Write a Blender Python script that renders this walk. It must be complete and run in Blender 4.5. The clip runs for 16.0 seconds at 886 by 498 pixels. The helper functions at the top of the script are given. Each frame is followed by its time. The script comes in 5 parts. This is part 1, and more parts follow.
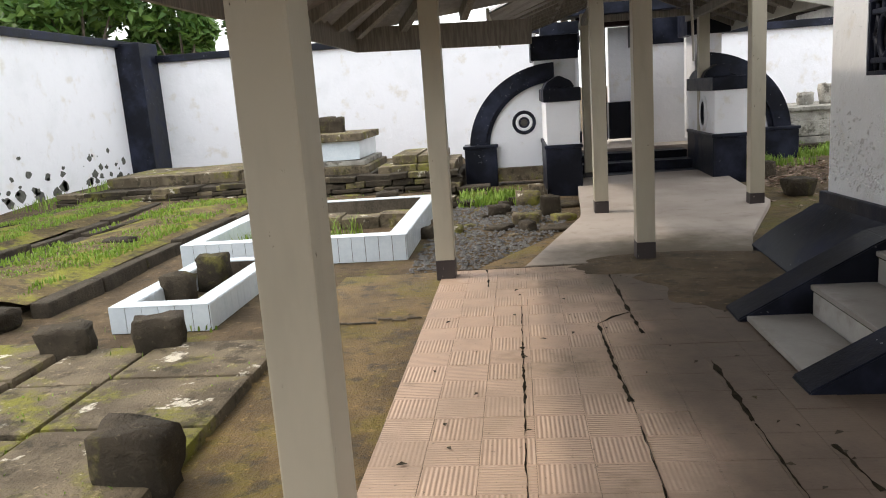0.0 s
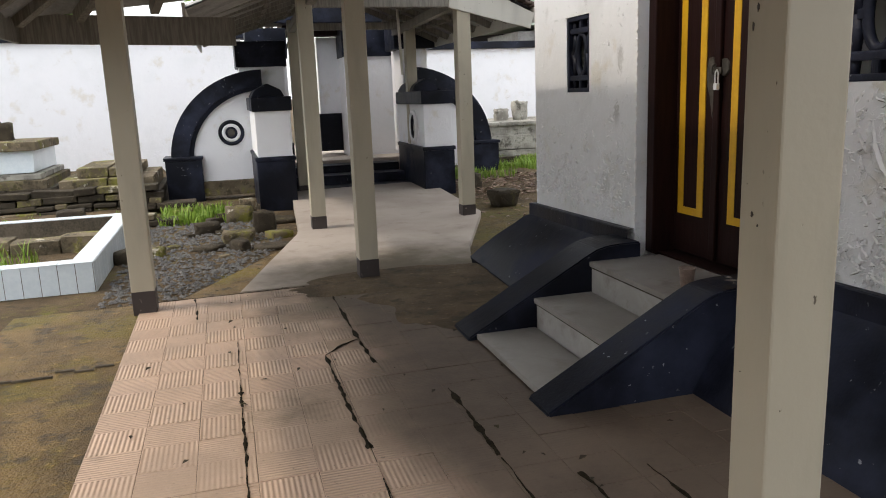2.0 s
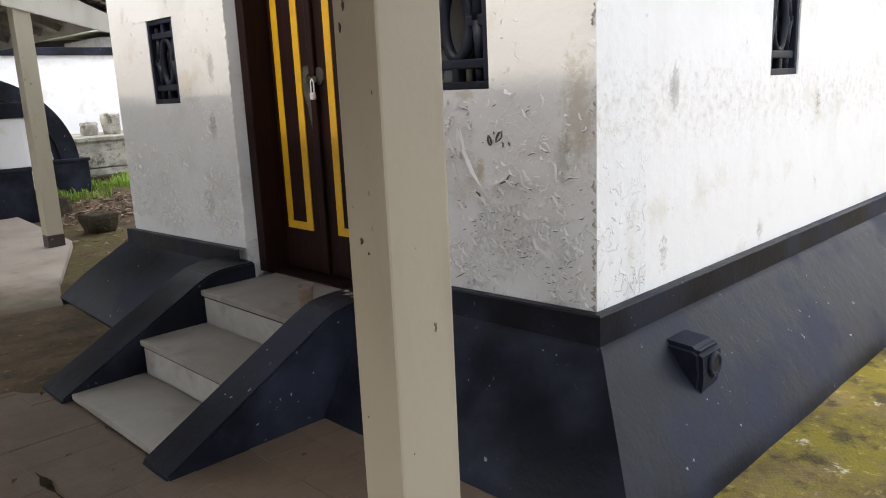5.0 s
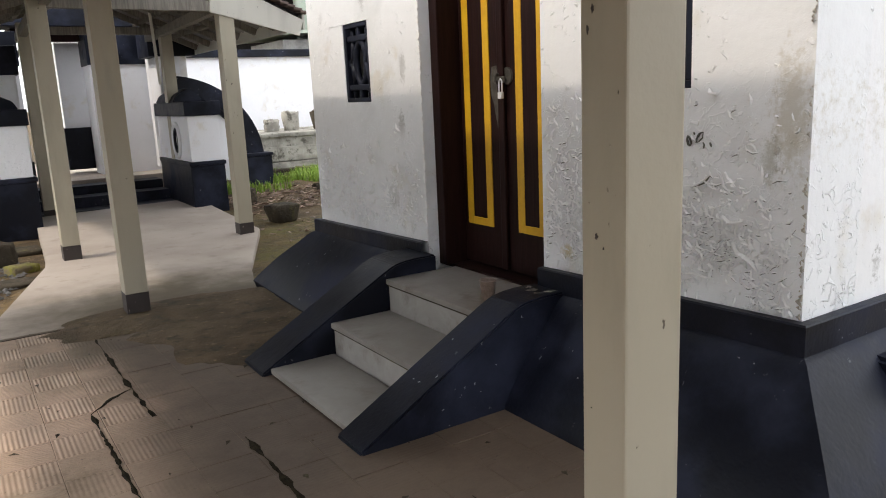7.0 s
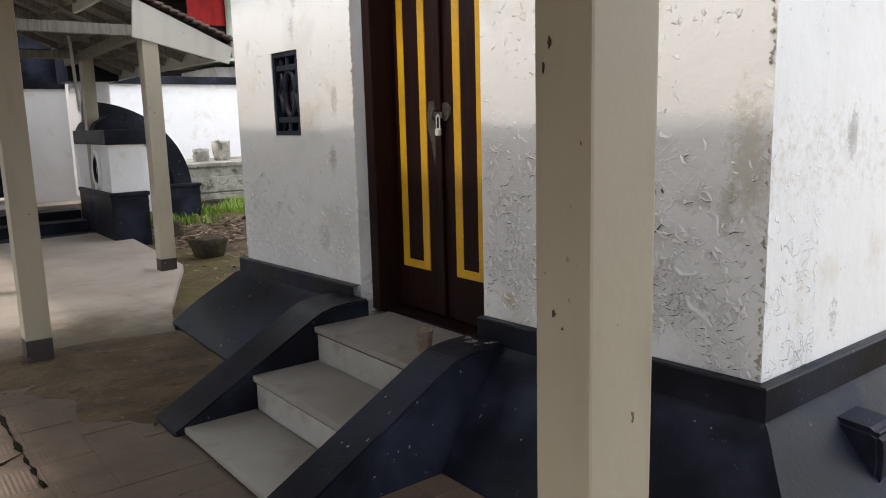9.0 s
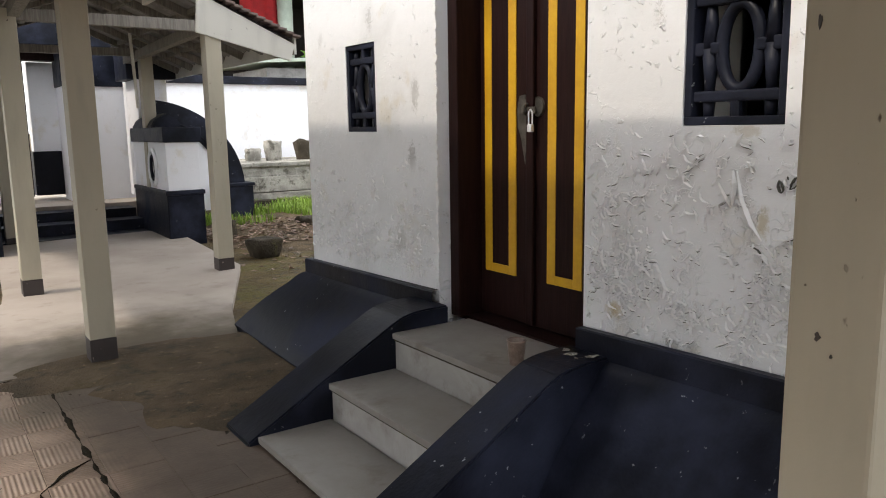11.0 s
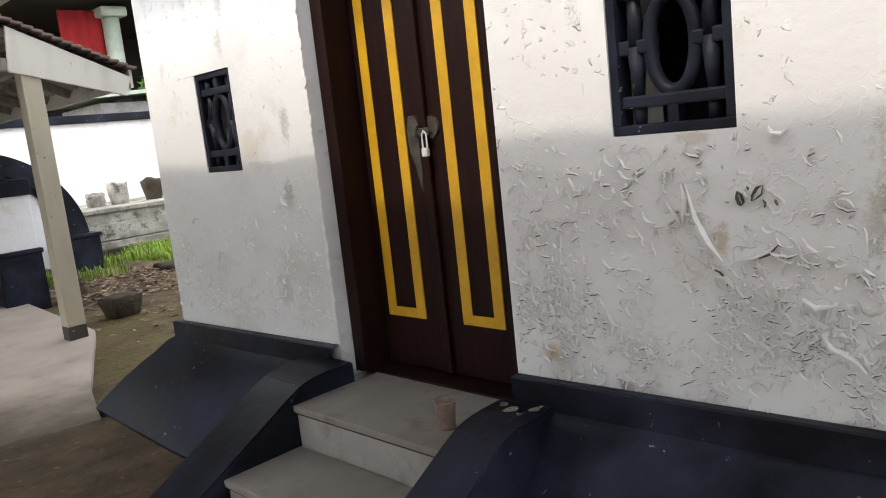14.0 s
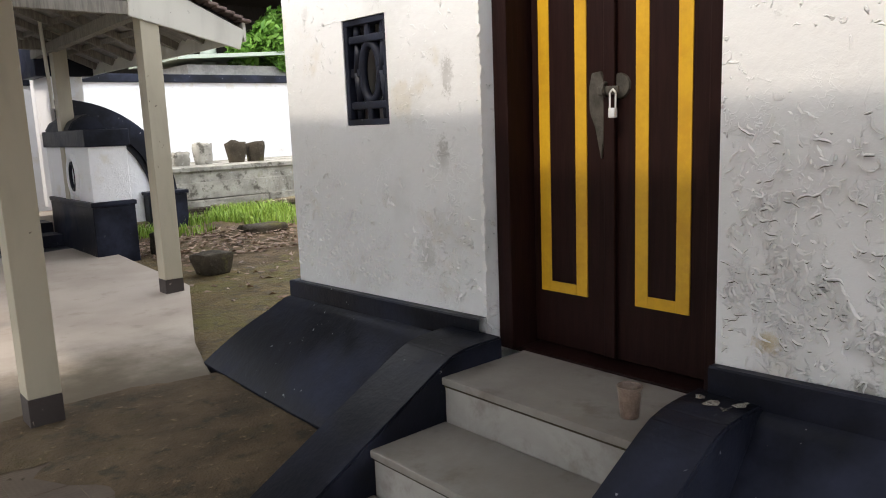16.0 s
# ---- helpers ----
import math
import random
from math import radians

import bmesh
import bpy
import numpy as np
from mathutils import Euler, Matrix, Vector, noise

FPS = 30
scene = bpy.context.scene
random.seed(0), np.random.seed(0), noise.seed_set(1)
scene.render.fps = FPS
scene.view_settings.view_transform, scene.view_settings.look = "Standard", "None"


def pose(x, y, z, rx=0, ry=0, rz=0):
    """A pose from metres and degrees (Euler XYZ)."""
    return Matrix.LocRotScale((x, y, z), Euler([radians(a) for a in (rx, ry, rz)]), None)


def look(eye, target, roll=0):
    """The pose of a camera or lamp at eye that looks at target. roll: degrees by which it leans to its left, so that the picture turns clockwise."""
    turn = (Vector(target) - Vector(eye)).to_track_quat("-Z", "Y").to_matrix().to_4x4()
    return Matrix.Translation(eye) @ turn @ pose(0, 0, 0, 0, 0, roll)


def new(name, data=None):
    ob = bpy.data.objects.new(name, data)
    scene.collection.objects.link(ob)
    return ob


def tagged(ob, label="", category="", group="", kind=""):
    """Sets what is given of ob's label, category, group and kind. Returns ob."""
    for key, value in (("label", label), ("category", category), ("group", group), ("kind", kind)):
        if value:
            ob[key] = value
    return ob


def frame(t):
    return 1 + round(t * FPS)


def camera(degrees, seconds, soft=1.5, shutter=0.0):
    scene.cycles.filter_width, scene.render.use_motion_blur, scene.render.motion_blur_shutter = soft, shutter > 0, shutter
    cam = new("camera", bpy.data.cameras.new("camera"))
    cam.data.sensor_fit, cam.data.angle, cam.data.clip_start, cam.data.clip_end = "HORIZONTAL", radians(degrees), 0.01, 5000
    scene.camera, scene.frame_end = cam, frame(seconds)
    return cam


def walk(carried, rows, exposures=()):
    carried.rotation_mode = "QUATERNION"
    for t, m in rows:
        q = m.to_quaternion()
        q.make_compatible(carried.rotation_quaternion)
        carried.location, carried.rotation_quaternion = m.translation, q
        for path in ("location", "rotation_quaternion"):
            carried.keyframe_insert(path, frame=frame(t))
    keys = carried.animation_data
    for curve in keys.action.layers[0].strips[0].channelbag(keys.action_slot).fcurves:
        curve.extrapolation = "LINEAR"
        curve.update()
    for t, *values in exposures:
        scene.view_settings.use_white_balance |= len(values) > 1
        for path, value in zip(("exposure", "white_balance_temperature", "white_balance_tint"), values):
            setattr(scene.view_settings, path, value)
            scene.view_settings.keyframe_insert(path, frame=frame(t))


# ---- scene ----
cam = camera(60.7, 16.0, soft=1.0)
PATH = [
    (0, (-2.205, -2.045, 1.333), (-2.416, -0.096, 0.938), -4.1),
    (0.5, (-2.113, -1.874, 1.304), (-2.106, 0.085, 0.903), -3.7),
    (1, (-2.201, -1.776, 1.291), (-1.898, 0.159, 0.881), -1.5),
    (1.5, (-2.256, -1.647, 1.286), (-1.796, 0.254, 0.869), -1.3),
    (2, (-2.201, -1.586, 1.307), (-1.673, 0.3, 0.901), -2.2),
    (2.5, (-2.042, -1.532, 1.333), (-1.36, 0.311, 0.96), -3.1),
    (3, (-1.981, -1.472, 1.301), (-0.938, 0.197, 0.943), -2.6),
    (3.2, (-2.004, -1.464, 1.315), (-0.802, 0.093, 0.955), -1.9),
    (5.3, (-2.022, -1.351, 1.306), (-0.655, 0.047, 0.883), -2.6),
    (5.5, (-2.029, -1.359, 1.317), (-0.691, 0.063, 0.884), -2.6),
    (6, (-2.102, -1.343, 1.305), (-0.831, 0.139, 0.872), -2.3),
    (6.5, (-2.194, -1.311, 1.303), (-0.998, 0.235, 0.878), -1.7),
    (7, (-2.168, -1.305, 1.314), (-1.107, 0.341, 0.907), -2.6),
    (7.5, (-2.052, -1.328, 1.37), (-1.112, 0.392, 0.971), -4.7),
    (8, (-1.966, -1.263, 1.345), (-0.992, 0.445, 0.977), -4.5),
    (8.5, (-1.956, -1.178, 1.331), (-0.859, 0.459, 0.99), -3.1),
    (9, (-2.016, -1.105, 1.336), (-0.809, 0.454, 1.001), -1.5),
    (9.5, (-2.1, -1.013, 1.312), (-0.909, 0.557, 0.973), -0.3),
    (9.7, (-2.094, -0.989, 1.318), (-0.968, 0.626, 0.966), -0.8),
    (11.8, (-2.004, -0.676, 1.289), (-0.853, 0.932, 0.993), -0.5),
    (12, (-1.957, -0.651, 1.299), (-0.749, 0.917, 1.018), -0.9),
    (12.5, (-1.967, -0.57, 1.258), (-0.622, 0.897, 1.059), -0.9),
    (13, (-1.924, -0.491, 1.282), (-0.54, 0.944, 1.121), -2.5),
    (13.5, (-1.855, -0.42, 1.323), (-0.47, 1.008, 1.113), -4.7),
    (14, (-1.881, -0.36, 1.36), (-0.484, 1.037, 1.05), -6.2),
    (14.5, (-1.914, -0.286, 1.379), (-0.487, 1.082, 1.072), -5.3),
    (15, (-1.952, -0.146, 1.308), (-0.522, 1.234, 1.084), -2.5),
    (15.5, (-2.021, -0.037, 1.318), (-0.666, 1.407, 1.039), -2.0),
    (16, (-2.043, 0.114, 1.274), (-0.745, 1.599, 0.943), -2.2),
]
walk(cam, [(t, look(eye, target, roll)) for t, eye, target, roll in PATH],
     exposures=((0.0, 0.80), (1.5, 0.66), (2.5, 0.82), (3.2, 0.97), (5.5, 1.02), (7.0, 0.98), (8.5, 0.90), (9.7, 0.86), (12.0, 1.18), (16.0, 1.22)))

# ---- light ----
SUN_ELEVATION, SUN_AZIMUTH = 51.0, -88.0
world = bpy.data.worlds.new("sky")
scene.world = world
world.use_nodes = True
sky = world.node_tree.nodes.new("ShaderNodeTexSky")
sky.sky_type = "NISHITA"
sky.sun_disc = False
sky.sun_elevation = radians(SUN_ELEVATION)
sky.sun_rotation = radians(SUN_AZIMUTH)
sky.air_density, sky.dust_density, sky.ozone_density = 1.0, 4.0, 1.0
pale = world.node_tree.nodes.new("ShaderNodeMix")
pale.data_type = "RGBA"
pale.inputs["Factor"].default_value = 0.65
pale.inputs[7].default_value = (11.0, 11.1, 11.2, 1)
world.node_tree.links.new(sky.outputs[0], pale.inputs[6])
world.node_tree.links.new(pale.outputs[2], world.node_tree.nodes["Background"].inputs["Color"])
world.node_tree.nodes["Background"].inputs["Strength"].default_value = 0.15
sun_data = bpy.data.lights.new("sun", "SUN")
sun_data.energy, sun_data.angle, sun_data.color = 0.85, radians(2.4), (1.0, 0.89, 0.74)
sun = new("sun", sun_data)
sun_from = Vector((math.sin(radians(SUN_AZIMUTH)) * math.cos(radians(SUN_ELEVATION)),
                   math.cos(radians(SUN_AZIMUTH)) * math.cos(radians(SUN_ELEVATION)), math.sin(radians(SUN_ELEVATION))))
sun.matrix_world = look(sun_from * 30, (0, 0, 0))


# ---- materials ----
class Nodes:
    """A small builder of procedural materials."""

    def __init__(self, name, rough=0.7, metal=0.0, spec=0.5):
        self.mat = bpy.data.materials.new(name)
        self.mat.use_nodes = True
        self.tree = self.mat.node_tree
        self.bsdf = self.tree.nodes["Principled BSDF"]
        self.bsdf.inputs["Roughness"].default_value = rough
        self.bsdf.inputs["Metallic"].default_value = metal
        self.bsdf.inputs["Specular IOR Level"].default_value = spec
        self.place = self.add("ShaderNodeNewGeometry").outputs["Position"]

    def add(self, kind, **values):
        node = self.tree.nodes.new(kind)
        for key, value in values.items():
            node.inputs[key.replace("_", " ")].default_value = value
        return node

    def link(self, a, b):
        self.tree.links.new(a, b)

    def stretch(self, scale, vector=None):
        node = self.add("ShaderNodeMapping")
        node.inputs["Scale"].default_value = scale
        self.link(vector or self.place, node.inputs["Vector"])
        return node.outputs[0]

    def noise(self, scale, detail=4.0, rough=0.55, vector=None, twist=0.0):
        node = self.add("ShaderNodeTexNoise", Scale=scale, Detail=detail, Roughness=rough, Distortion=twist)
        self.link(vector or self.place, node.inputs["Vector"])
        return node.outputs[0]

    def cells(self, scale, vector=None, feature="F1"):
        node = self.add("ShaderNodeTexVoronoi", Scale=scale)
        node.feature = feature
        self.link(vector or self.place, node.inputs["Vector"])
        return node.outputs["Distance"]

    def ramp(self, value, low, high, a=0.0, b=1.0):
        node = self.add("ShaderNodeMapRange")
        node.interpolation_type = "SMOOTHSTEP"
        for key, v in (("From Min", low), ("From Max", high), ("To Min", a), ("To Max", b)):
            node.inputs[key].default_value = v
        self.link(value, node.inputs["Value"])
        return node.outputs[0]

    def times(self, a, b):
        node = self.add("ShaderNodeMath")
        node.operation = "MULTIPLY"
        self.link(a, node.inputs[0])
        if isinstance(b, (int, float)):
            node.inputs[1].default_value = b
        else:
            self.link(b, node.inputs[1])
        return node.outputs[0]

    def plus(self, a, b):
        node = self.add("ShaderNodeMath")
        self.link(a, node.inputs[0])
        self.link(b, node.inputs[1])
        return node.outputs[0]

    def height(self):
        node = self.add("ShaderNodeSeparateXYZ")
        self.link(self.place, node.inputs[0])
        return node.outputs[2]

    def mix(self, factor, a, b):
        node = self.add("ShaderNodeMix")
        node.data_type = "RGBA"
        self.link(factor, node.inputs["Factor"])
        for n, v in ((6, a), (7, b)):
            if isinstance(v, tuple):
                node.inputs[n].default_value = (*v, 1)
            else:
                self.link(v, node.inputs[n])
        return node.outputs[2]

    def done(self, color, bump=None, depth=0.01, strength=0.6, rough=None):
        if isinstance(color, tuple):
            self.bsdf.inputs["Base Color"].default_value = (*color, 1)
        else:
            self.link(color, self.bsdf.inputs["Base Color"])
        if bump is not None:
            node = self.add("ShaderNodeBump", Strength=strength, Distance=depth)
            self.link(bump, node.inputs["Height"])
            self.link(node.outputs[0], self.bsdf.inputs["Normal"])
        if rough is not None:
            self.link(rough, self.bsdf.inputs["Roughness"])
        return self.mat


def simple(name, a, b, scale, rough=0.7, bump=0.003, metal=0.0, spec=0.5):
    """Two tones in patches, with fine grain and relief."""
    n = Nodes(name, rough, metal, spec)
    big, fine = n.noise(scale), n.noise(scale * 9, 5.0)
    color = n.mix(n.ramp(n.plus(n.times(big, 0.65), n.times(fine, 0.35)), 0.35, 0.65), a, b)
    return n.done(color, n.plus(n.times(big, 0.4), fine), bump)


def plaster(name, white, grey, peel=1.0, mould=0.5):
    """Old lime paint: blisters, curled flakes, grey mould and yellow bloom."""
    n = Nodes(name, 0.55, 0.0, 0.35)
    low = n.ramp(n.height(), 0.5, 1.5, 1.0, 0.0)
    cloud = n.noise(1.6, 5.0)
    patch = n.ramp(cloud, 0.50, 0.76)
    color = n.mix(n.times(patch, 0.55), white, grey)
    yellow = n.times(n.ramp(n.noise(3.1, 4.0, 0.6), 0.56, 0.72), 0.35)
    color = n.mix(yellow, color, (0.60, 0.52, 0.36))
    speck = n.times(n.ramp(n.noise(75.0, 4.0, 0.7), 0.61, 0.67), n.ramp(n.noise(3.1, 4.0), 0.50, 0.62))
    color = n.mix(n.times(speck, 0.36), color, (0.17, 0.17, 0.13))
    smudge = n.times(n.ramp(n.plus(n.cells(5.0, n.stretch((1.0, 1.0, 0.45))), n.times(n.noise(46.0, 6.0, 0.8), 0.60)), 0.40, 0.52, 1.0, 0.0), n.ramp(n.noise(1.7, 3.0), 0.46, 0.60))
    color = n.mix(n.times(smudge, mould), color, (0.20, 0.19, 0.17))
    for y, z, w, h, tone, amount in ((0.07, 1.20, 0.10, 0.30, (0.44, 0.38, 0.26), 0.5), (0.13, 1.06, 0.05, 0.13, (0.30, 0.29, 0.21), 0.5), (1.07, 0.62, 0.06, 0.05, (0.55, 0.46, 0.26), 0.8),
                                     (0.50, 1.00, 0.035, 0.07, (0.52, 0.46, 0.33), 0.8), (0.56, 1.27, 0.08, 0.03, (0.55, 0.50, 0.40), 0.6), (2.55, 0.72, 0.10, 0.12, (0.30, 0.30, 0.25), 0.35)):
        spot = n.add("ShaderNodeVectorMath")
        spot.operation = "DISTANCE"
        n.link(n.stretch((0.0, 1.0 / w, 1.0 / h)), spot.inputs[0])
        spot.inputs[1].default_value = (0.0, y / w, z / h)
        ragged = n.plus(spot.outputs["Value"], n.times(n.noise(24.0, 6.0, 0.8), 2.6))
        color = n.mix(n.times(n.ramp(ragged, 1.45, 2.15, 1.0, 0.0), amount), color, tone)
    blister = n.times(n.ramp(n.noise(30.0, 2.0, 0.5, twist=0.5), 0.62, 0.67), n.ramp(n.noise(3.5, 3.0), 0.47, 0.60))
    relief = n.plus(n.times(blister, 0.6 * peel), n.plus(n.times(n.noise(7.0, 3.0), 0.7), n.times(n.noise(160.0, 2.0), 0.06)))
    # curled lips of paint along wandering lines
    for scale, mask, tall in ((13.0, 4.3, 0.5), (27.0, 6.1, 0.5)):
        line = n.add("ShaderNodeMath")
        line.operation = "ABSOLUTE"
        lift = n.add("ShaderNodeMath")
        n.link(n.noise(scale, 2.0, 0.5, twist=0.4), lift.inputs[0])
        lift.inputs[1].default_value = -0.5
        n.link(lift.outputs[0], line.inputs[0])
        lip = n.times(n.ramp(line.outputs[0], 0.004, 0.030, 1.0, 0.0), n.ramp(n.noise(mask, 3.0, 0.6), 0.51, 0.60))
        relief = n.plus(relief, n.times(n.times(lip, low), tall * peel))
    return n.done(color, relief, 0.014, 0.95)


def flaked_paint(name, coat, under, spots=0.705, rough=0.5):
    """Gloss paint on a post, with chips down to the wood and drips."""
    n = Nodes(name, rough, 0.0, 0.45)
    dirt = n.noise(2.4, 4.0, vector=n.stretch((3.0, 3.0, 0.7)))
    color = n.mix(n.times(n.ramp(dirt, 0.45, 0.75), 0.5), coat, tuple(c * 0.72 for c in coat))
    chip = n.times(n.ramp(n.noise(34.0, 3.0, 0.6, n.stretch((1.0, 1.0, 0.55))), spots, spots + 0.03), n.ramp(n.noise(1.7, 2.0), 0.45, 0.55))
    color = n.mix(chip, color, under)
    return n.done(color, n.plus(n.times(n.noise(55.0, 3.0), 0.3), n.plus(n.times(chip, -1.0), n.noise(5.0, 2.0))), 0.004, 0.6)


WALL = plaster("peeling_white_plaster", (0.83, 0.84, 0.85), (0.56, 0.57, 0.56))
SPOTTED_WALL = plaster("spotted_white_plaster", (0.85, 0.85, 0.86), (0.72, 0.73, 0.72), 0.04, 0.75)
YARD_WALL = plaster("yard_wall_white", (0.85, 0.85, 0.87), (0.76, 0.77, 0.78), 0.2, 0.0)
POST = flaked_paint("cream_post_paint", (0.43, 0.39, 0.30), (0.09, 0.07, 0.05))
BAND = flaked_paint("brown_band_paint", (0.045, 0.036, 0.034), (0.25, 0.22, 0.18), 0.68)
BOARD = flaked_paint("fascia_paint", (0.58, 0.56, 0.50), (0.16, 0.14, 0.11), 0.68)


def black_paint():
    n = Nodes("black_gloss_paint", 0.5, 0.0, 0.20)
    dust = n.ramp(n.noise(2.3, 5.0, 0.6), 0.40, 0.75)
    color = n.mix(n.times(dust, 0.55), (0.004, 0.005, 0.010), (0.045, 0.053, 0.092))
    chip = n.times(n.ramp(n.noise(30.0, 3.0, 0.6), 0.69, 0.72), n.ramp(n.noise(2.0, 2.0), 0.48, 0.6))
    color = n.mix(chip, color, (0.30, 0.31, 0.32))
    return n.done(color, n.plus(n.noise(9.0, 3.0), n.times(n.noise(70.0, 3.0), 0.3)), 0.006, 0.6, n.ramp(dust, 0.0, 1.0, 0.42, 0.70))


def marble(name="worn_marble", soil=0.65):
    n = Nodes(name, 0.45, 0.0, 0.35)
    vein = n.ramp(n.noise(3.0, 6.0, 0.65, None, 0.8), 0.32, 0.70)
    color = n.mix(vein, (0.31, 0.295, 0.275), (0.40, 0.385, 0.36))
    dirt = n.ramp(n.noise(5.5, 5.0, 0.65), 0.52, 0.74)
    color = n.mix(n.times(dirt, soil), color, (0.17, 0.140, 0.11))
    if soil > 0.7:
        color = n.mix(n.ramp(n.noise(1.8, 5.0, 0.6), 0.25, 0.75, 0.30, 0.75), color, (0.17, 0.150, 0.13))
    return n.done(color, n.noise(40.0, 3.0), 0.0015, 0.5)


def dirt_shade_pool(n, color, center, reach, tone, amount):
    """Damp dirt with a ragged edge round one spot, enlarged to paint in shade as well."""
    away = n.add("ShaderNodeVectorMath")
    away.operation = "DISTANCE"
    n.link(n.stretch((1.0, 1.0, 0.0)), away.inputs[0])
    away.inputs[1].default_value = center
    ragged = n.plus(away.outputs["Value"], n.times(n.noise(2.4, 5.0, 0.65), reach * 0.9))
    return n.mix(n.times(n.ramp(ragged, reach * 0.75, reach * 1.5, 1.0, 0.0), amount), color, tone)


def cement():
    n = Nodes("smooth_cement", 0.7, 0.0, 0.3)
    color = n.mix(n.ramp(n.noise(0.9, 5.0, 0.6), 0.35, 0.68), (0.42, 0.365, 0.315), (0.33, 0.28, 0.235))
    color = n.mix(n.times(n.ramp(n.noise(6.0, 5.0, 0.65), 0.55, 0.72), 0.35), color, (0.20, 0.165, 0.125))
    # damp dirt, widened so its colour also shades the near end
    color = dirt_shade_pool(n, color, (-0.95, 3.55, 0.0), 1.5, (0.080, 0.062, 0.036), 0.92)
    return n.done(color, n.plus(n.noise(5.0, 3.0), n.times(n.noise(70.0, 3.0), 0.4)), 0.004, 0.6)


def tile_paint():
    """A cast cement tile, ribbed across its own x, rubbed smooth and dirty in places; each one has its own shade."""
    n = Nodes("ribbed_cement_tile", 0.62, 0.0, 0.35)
    own = n.add("ShaderNodeTexCoord").outputs["Object"]
    wave = n.add("ShaderNodeTexWave", Scale=17.0, Distortion=0.0)
    n.link(own, wave.inputs["Vector"])
    shade = n.add("ShaderNodeObjectInfo").outputs["Random"]
    # base tone lightened to carry the sun on the western strip
    color = n.mix(shade, (0.47, 0.335, 0.245), (0.51, 0.365, 0.270))
    wear = n.ramp(n.noise(1.3, 5.0, 0.6), 0.40, 0.66)
    color = n.mix(n.times(wear, 0.5), color, (0.24, 0.185, 0.135))
    moss = n.times(n.ramp(n.noise(1.1, 6.0, 0.7), 0.57, 0.72), 0.55)
    color = n.mix(moss, color, (0.085, 0.070, 0.038))
    speck = n.ramp(n.noise(38.0, 3.0), 0.66, 0.70)
    color = n.mix(n.times(speck, 0.5), color, (0.10, 0.085, 0.06))
    # damp dirt by the post and steps, with floor shade painted into it
    color = dirt_shade_pool(n, color, (-0.95, 3.45, 0.0), 1.6, (0.070, 0.055, 0.032), 0.9)
    color = dirt_shade_pool(n, color, (-1.15, 1.5, 0.0), 1.0, (0.105, 0.078, 0.052), 0.75)
    # trodden dirt together with painted-in roof shade over the half beside the tomb house
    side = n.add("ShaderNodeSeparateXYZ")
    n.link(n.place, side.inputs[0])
    shade_film = n.ramp(n.plus(side.outputs[0], n.times(n.noise(1.5, 6.0, 0.7), 0.5)), -1.55, -1.15)
    shaded_grime = n.mix(n.ramp(n.noise(2.2, 6.0, 0.7), 0.35, 0.65), (0.058, 0.041, 0.030), (0.100, 0.072, 0.052))
    color = n.mix(n.times(shade_film, 0.86), color, shaded_grime)
    clear = n.ramp(shade_film, 0.0, 1.0, 1.0, 0.10)
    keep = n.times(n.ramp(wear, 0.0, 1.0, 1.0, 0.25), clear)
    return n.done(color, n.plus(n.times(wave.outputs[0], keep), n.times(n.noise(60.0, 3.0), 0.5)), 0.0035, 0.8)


def moss_ground(name, soil, green, amount, rough=0.9, lichen=False):
    n = Nodes(name, rough, 0.0, 0.25)
    grain = n.noise(22.0, 6.0, 0.65)
    color = n.mix(n.ramp(n.noise(3.0, 5.0), 0.35, 0.65), soil, tuple(c * 0.55 for c in soil))
    cover = n.ramp(n.plus(n.times(n.noise(1.9, 5.0, 0.65), 0.75), n.times(grain, 0.25)), amount, amount + 0.14)
    color = n.mix(cover, color, green)
    color = n.mix(n.times(n.ramp(grain, 0.58, 0.70), 0.6), color, tuple(min(0.5, c * 2.1) for c in soil))
    if lichen:
        color = n.mix(n.ramp(n.noise(4.2, 5.0, 0.7), 0.60, 0.66), color, (0.62, 0.57, 0.46))
    dark = n.ramp(n.noise(7.0, 5.0, 0.65), 0.52, 0.66)
    color = n.mix(n.times(dark, 0.72), color, (0.040, 0.034, 0.022))
    return n.done(color, n.plus(grain, n.times(n.noise(90.0, 3.0), 0.4)), 0.03, 0.9)


def wood(name, a, b, rough=0.5, spec=0.35):
    n = Nodes(name, rough, 0.0, spec)
    grain = n.noise(9.0, 5.0, 0.6, n.stretch((6.0, 6.0, 0.5)), 0.6)
    return n.done(n.mix(n.ramp(grain, 0.35, 0.65), a, b), grain, 0.002, 0.6)


def leafy(name, a, b):
    n = Nodes(name, 0.55, 0.0, 0.4)
    tone = n.add("ShaderNodeNewGeometry").outputs["Random Per Island"]
    mat = n.done(n.mix(tone, a, b))
    n.bsdf.inputs["Transmission Weight"].default_value = 0.0
    n.bsdf.inputs["Subsurface Weight"].default_value = 0.0
    return mat


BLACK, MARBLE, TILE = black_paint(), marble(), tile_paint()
TROD = marble("trodden_marble", 0.8)
GROUND = moss_ground("bare_earth", (0.135, 0.095, 0.052), (0.13, 0.120, 0.024), 0.54)
YARD = moss_ground("mossy_cement", (0.200, 0.130, 0.048), (0.155, 0.115, 0.018), 0.47, 0.6)
DARK_YARD = moss_ground("dark_mossy_cement", (0.125, 0.086, 0.030), (0.100, 0.084, 0.016), 0.46, 0.7)
MOSSY = moss_ground("lichened_cement", (0.24, 0.18, 0.075), (0.24, 0.20, 0.03), 0.44, 0.85, True)
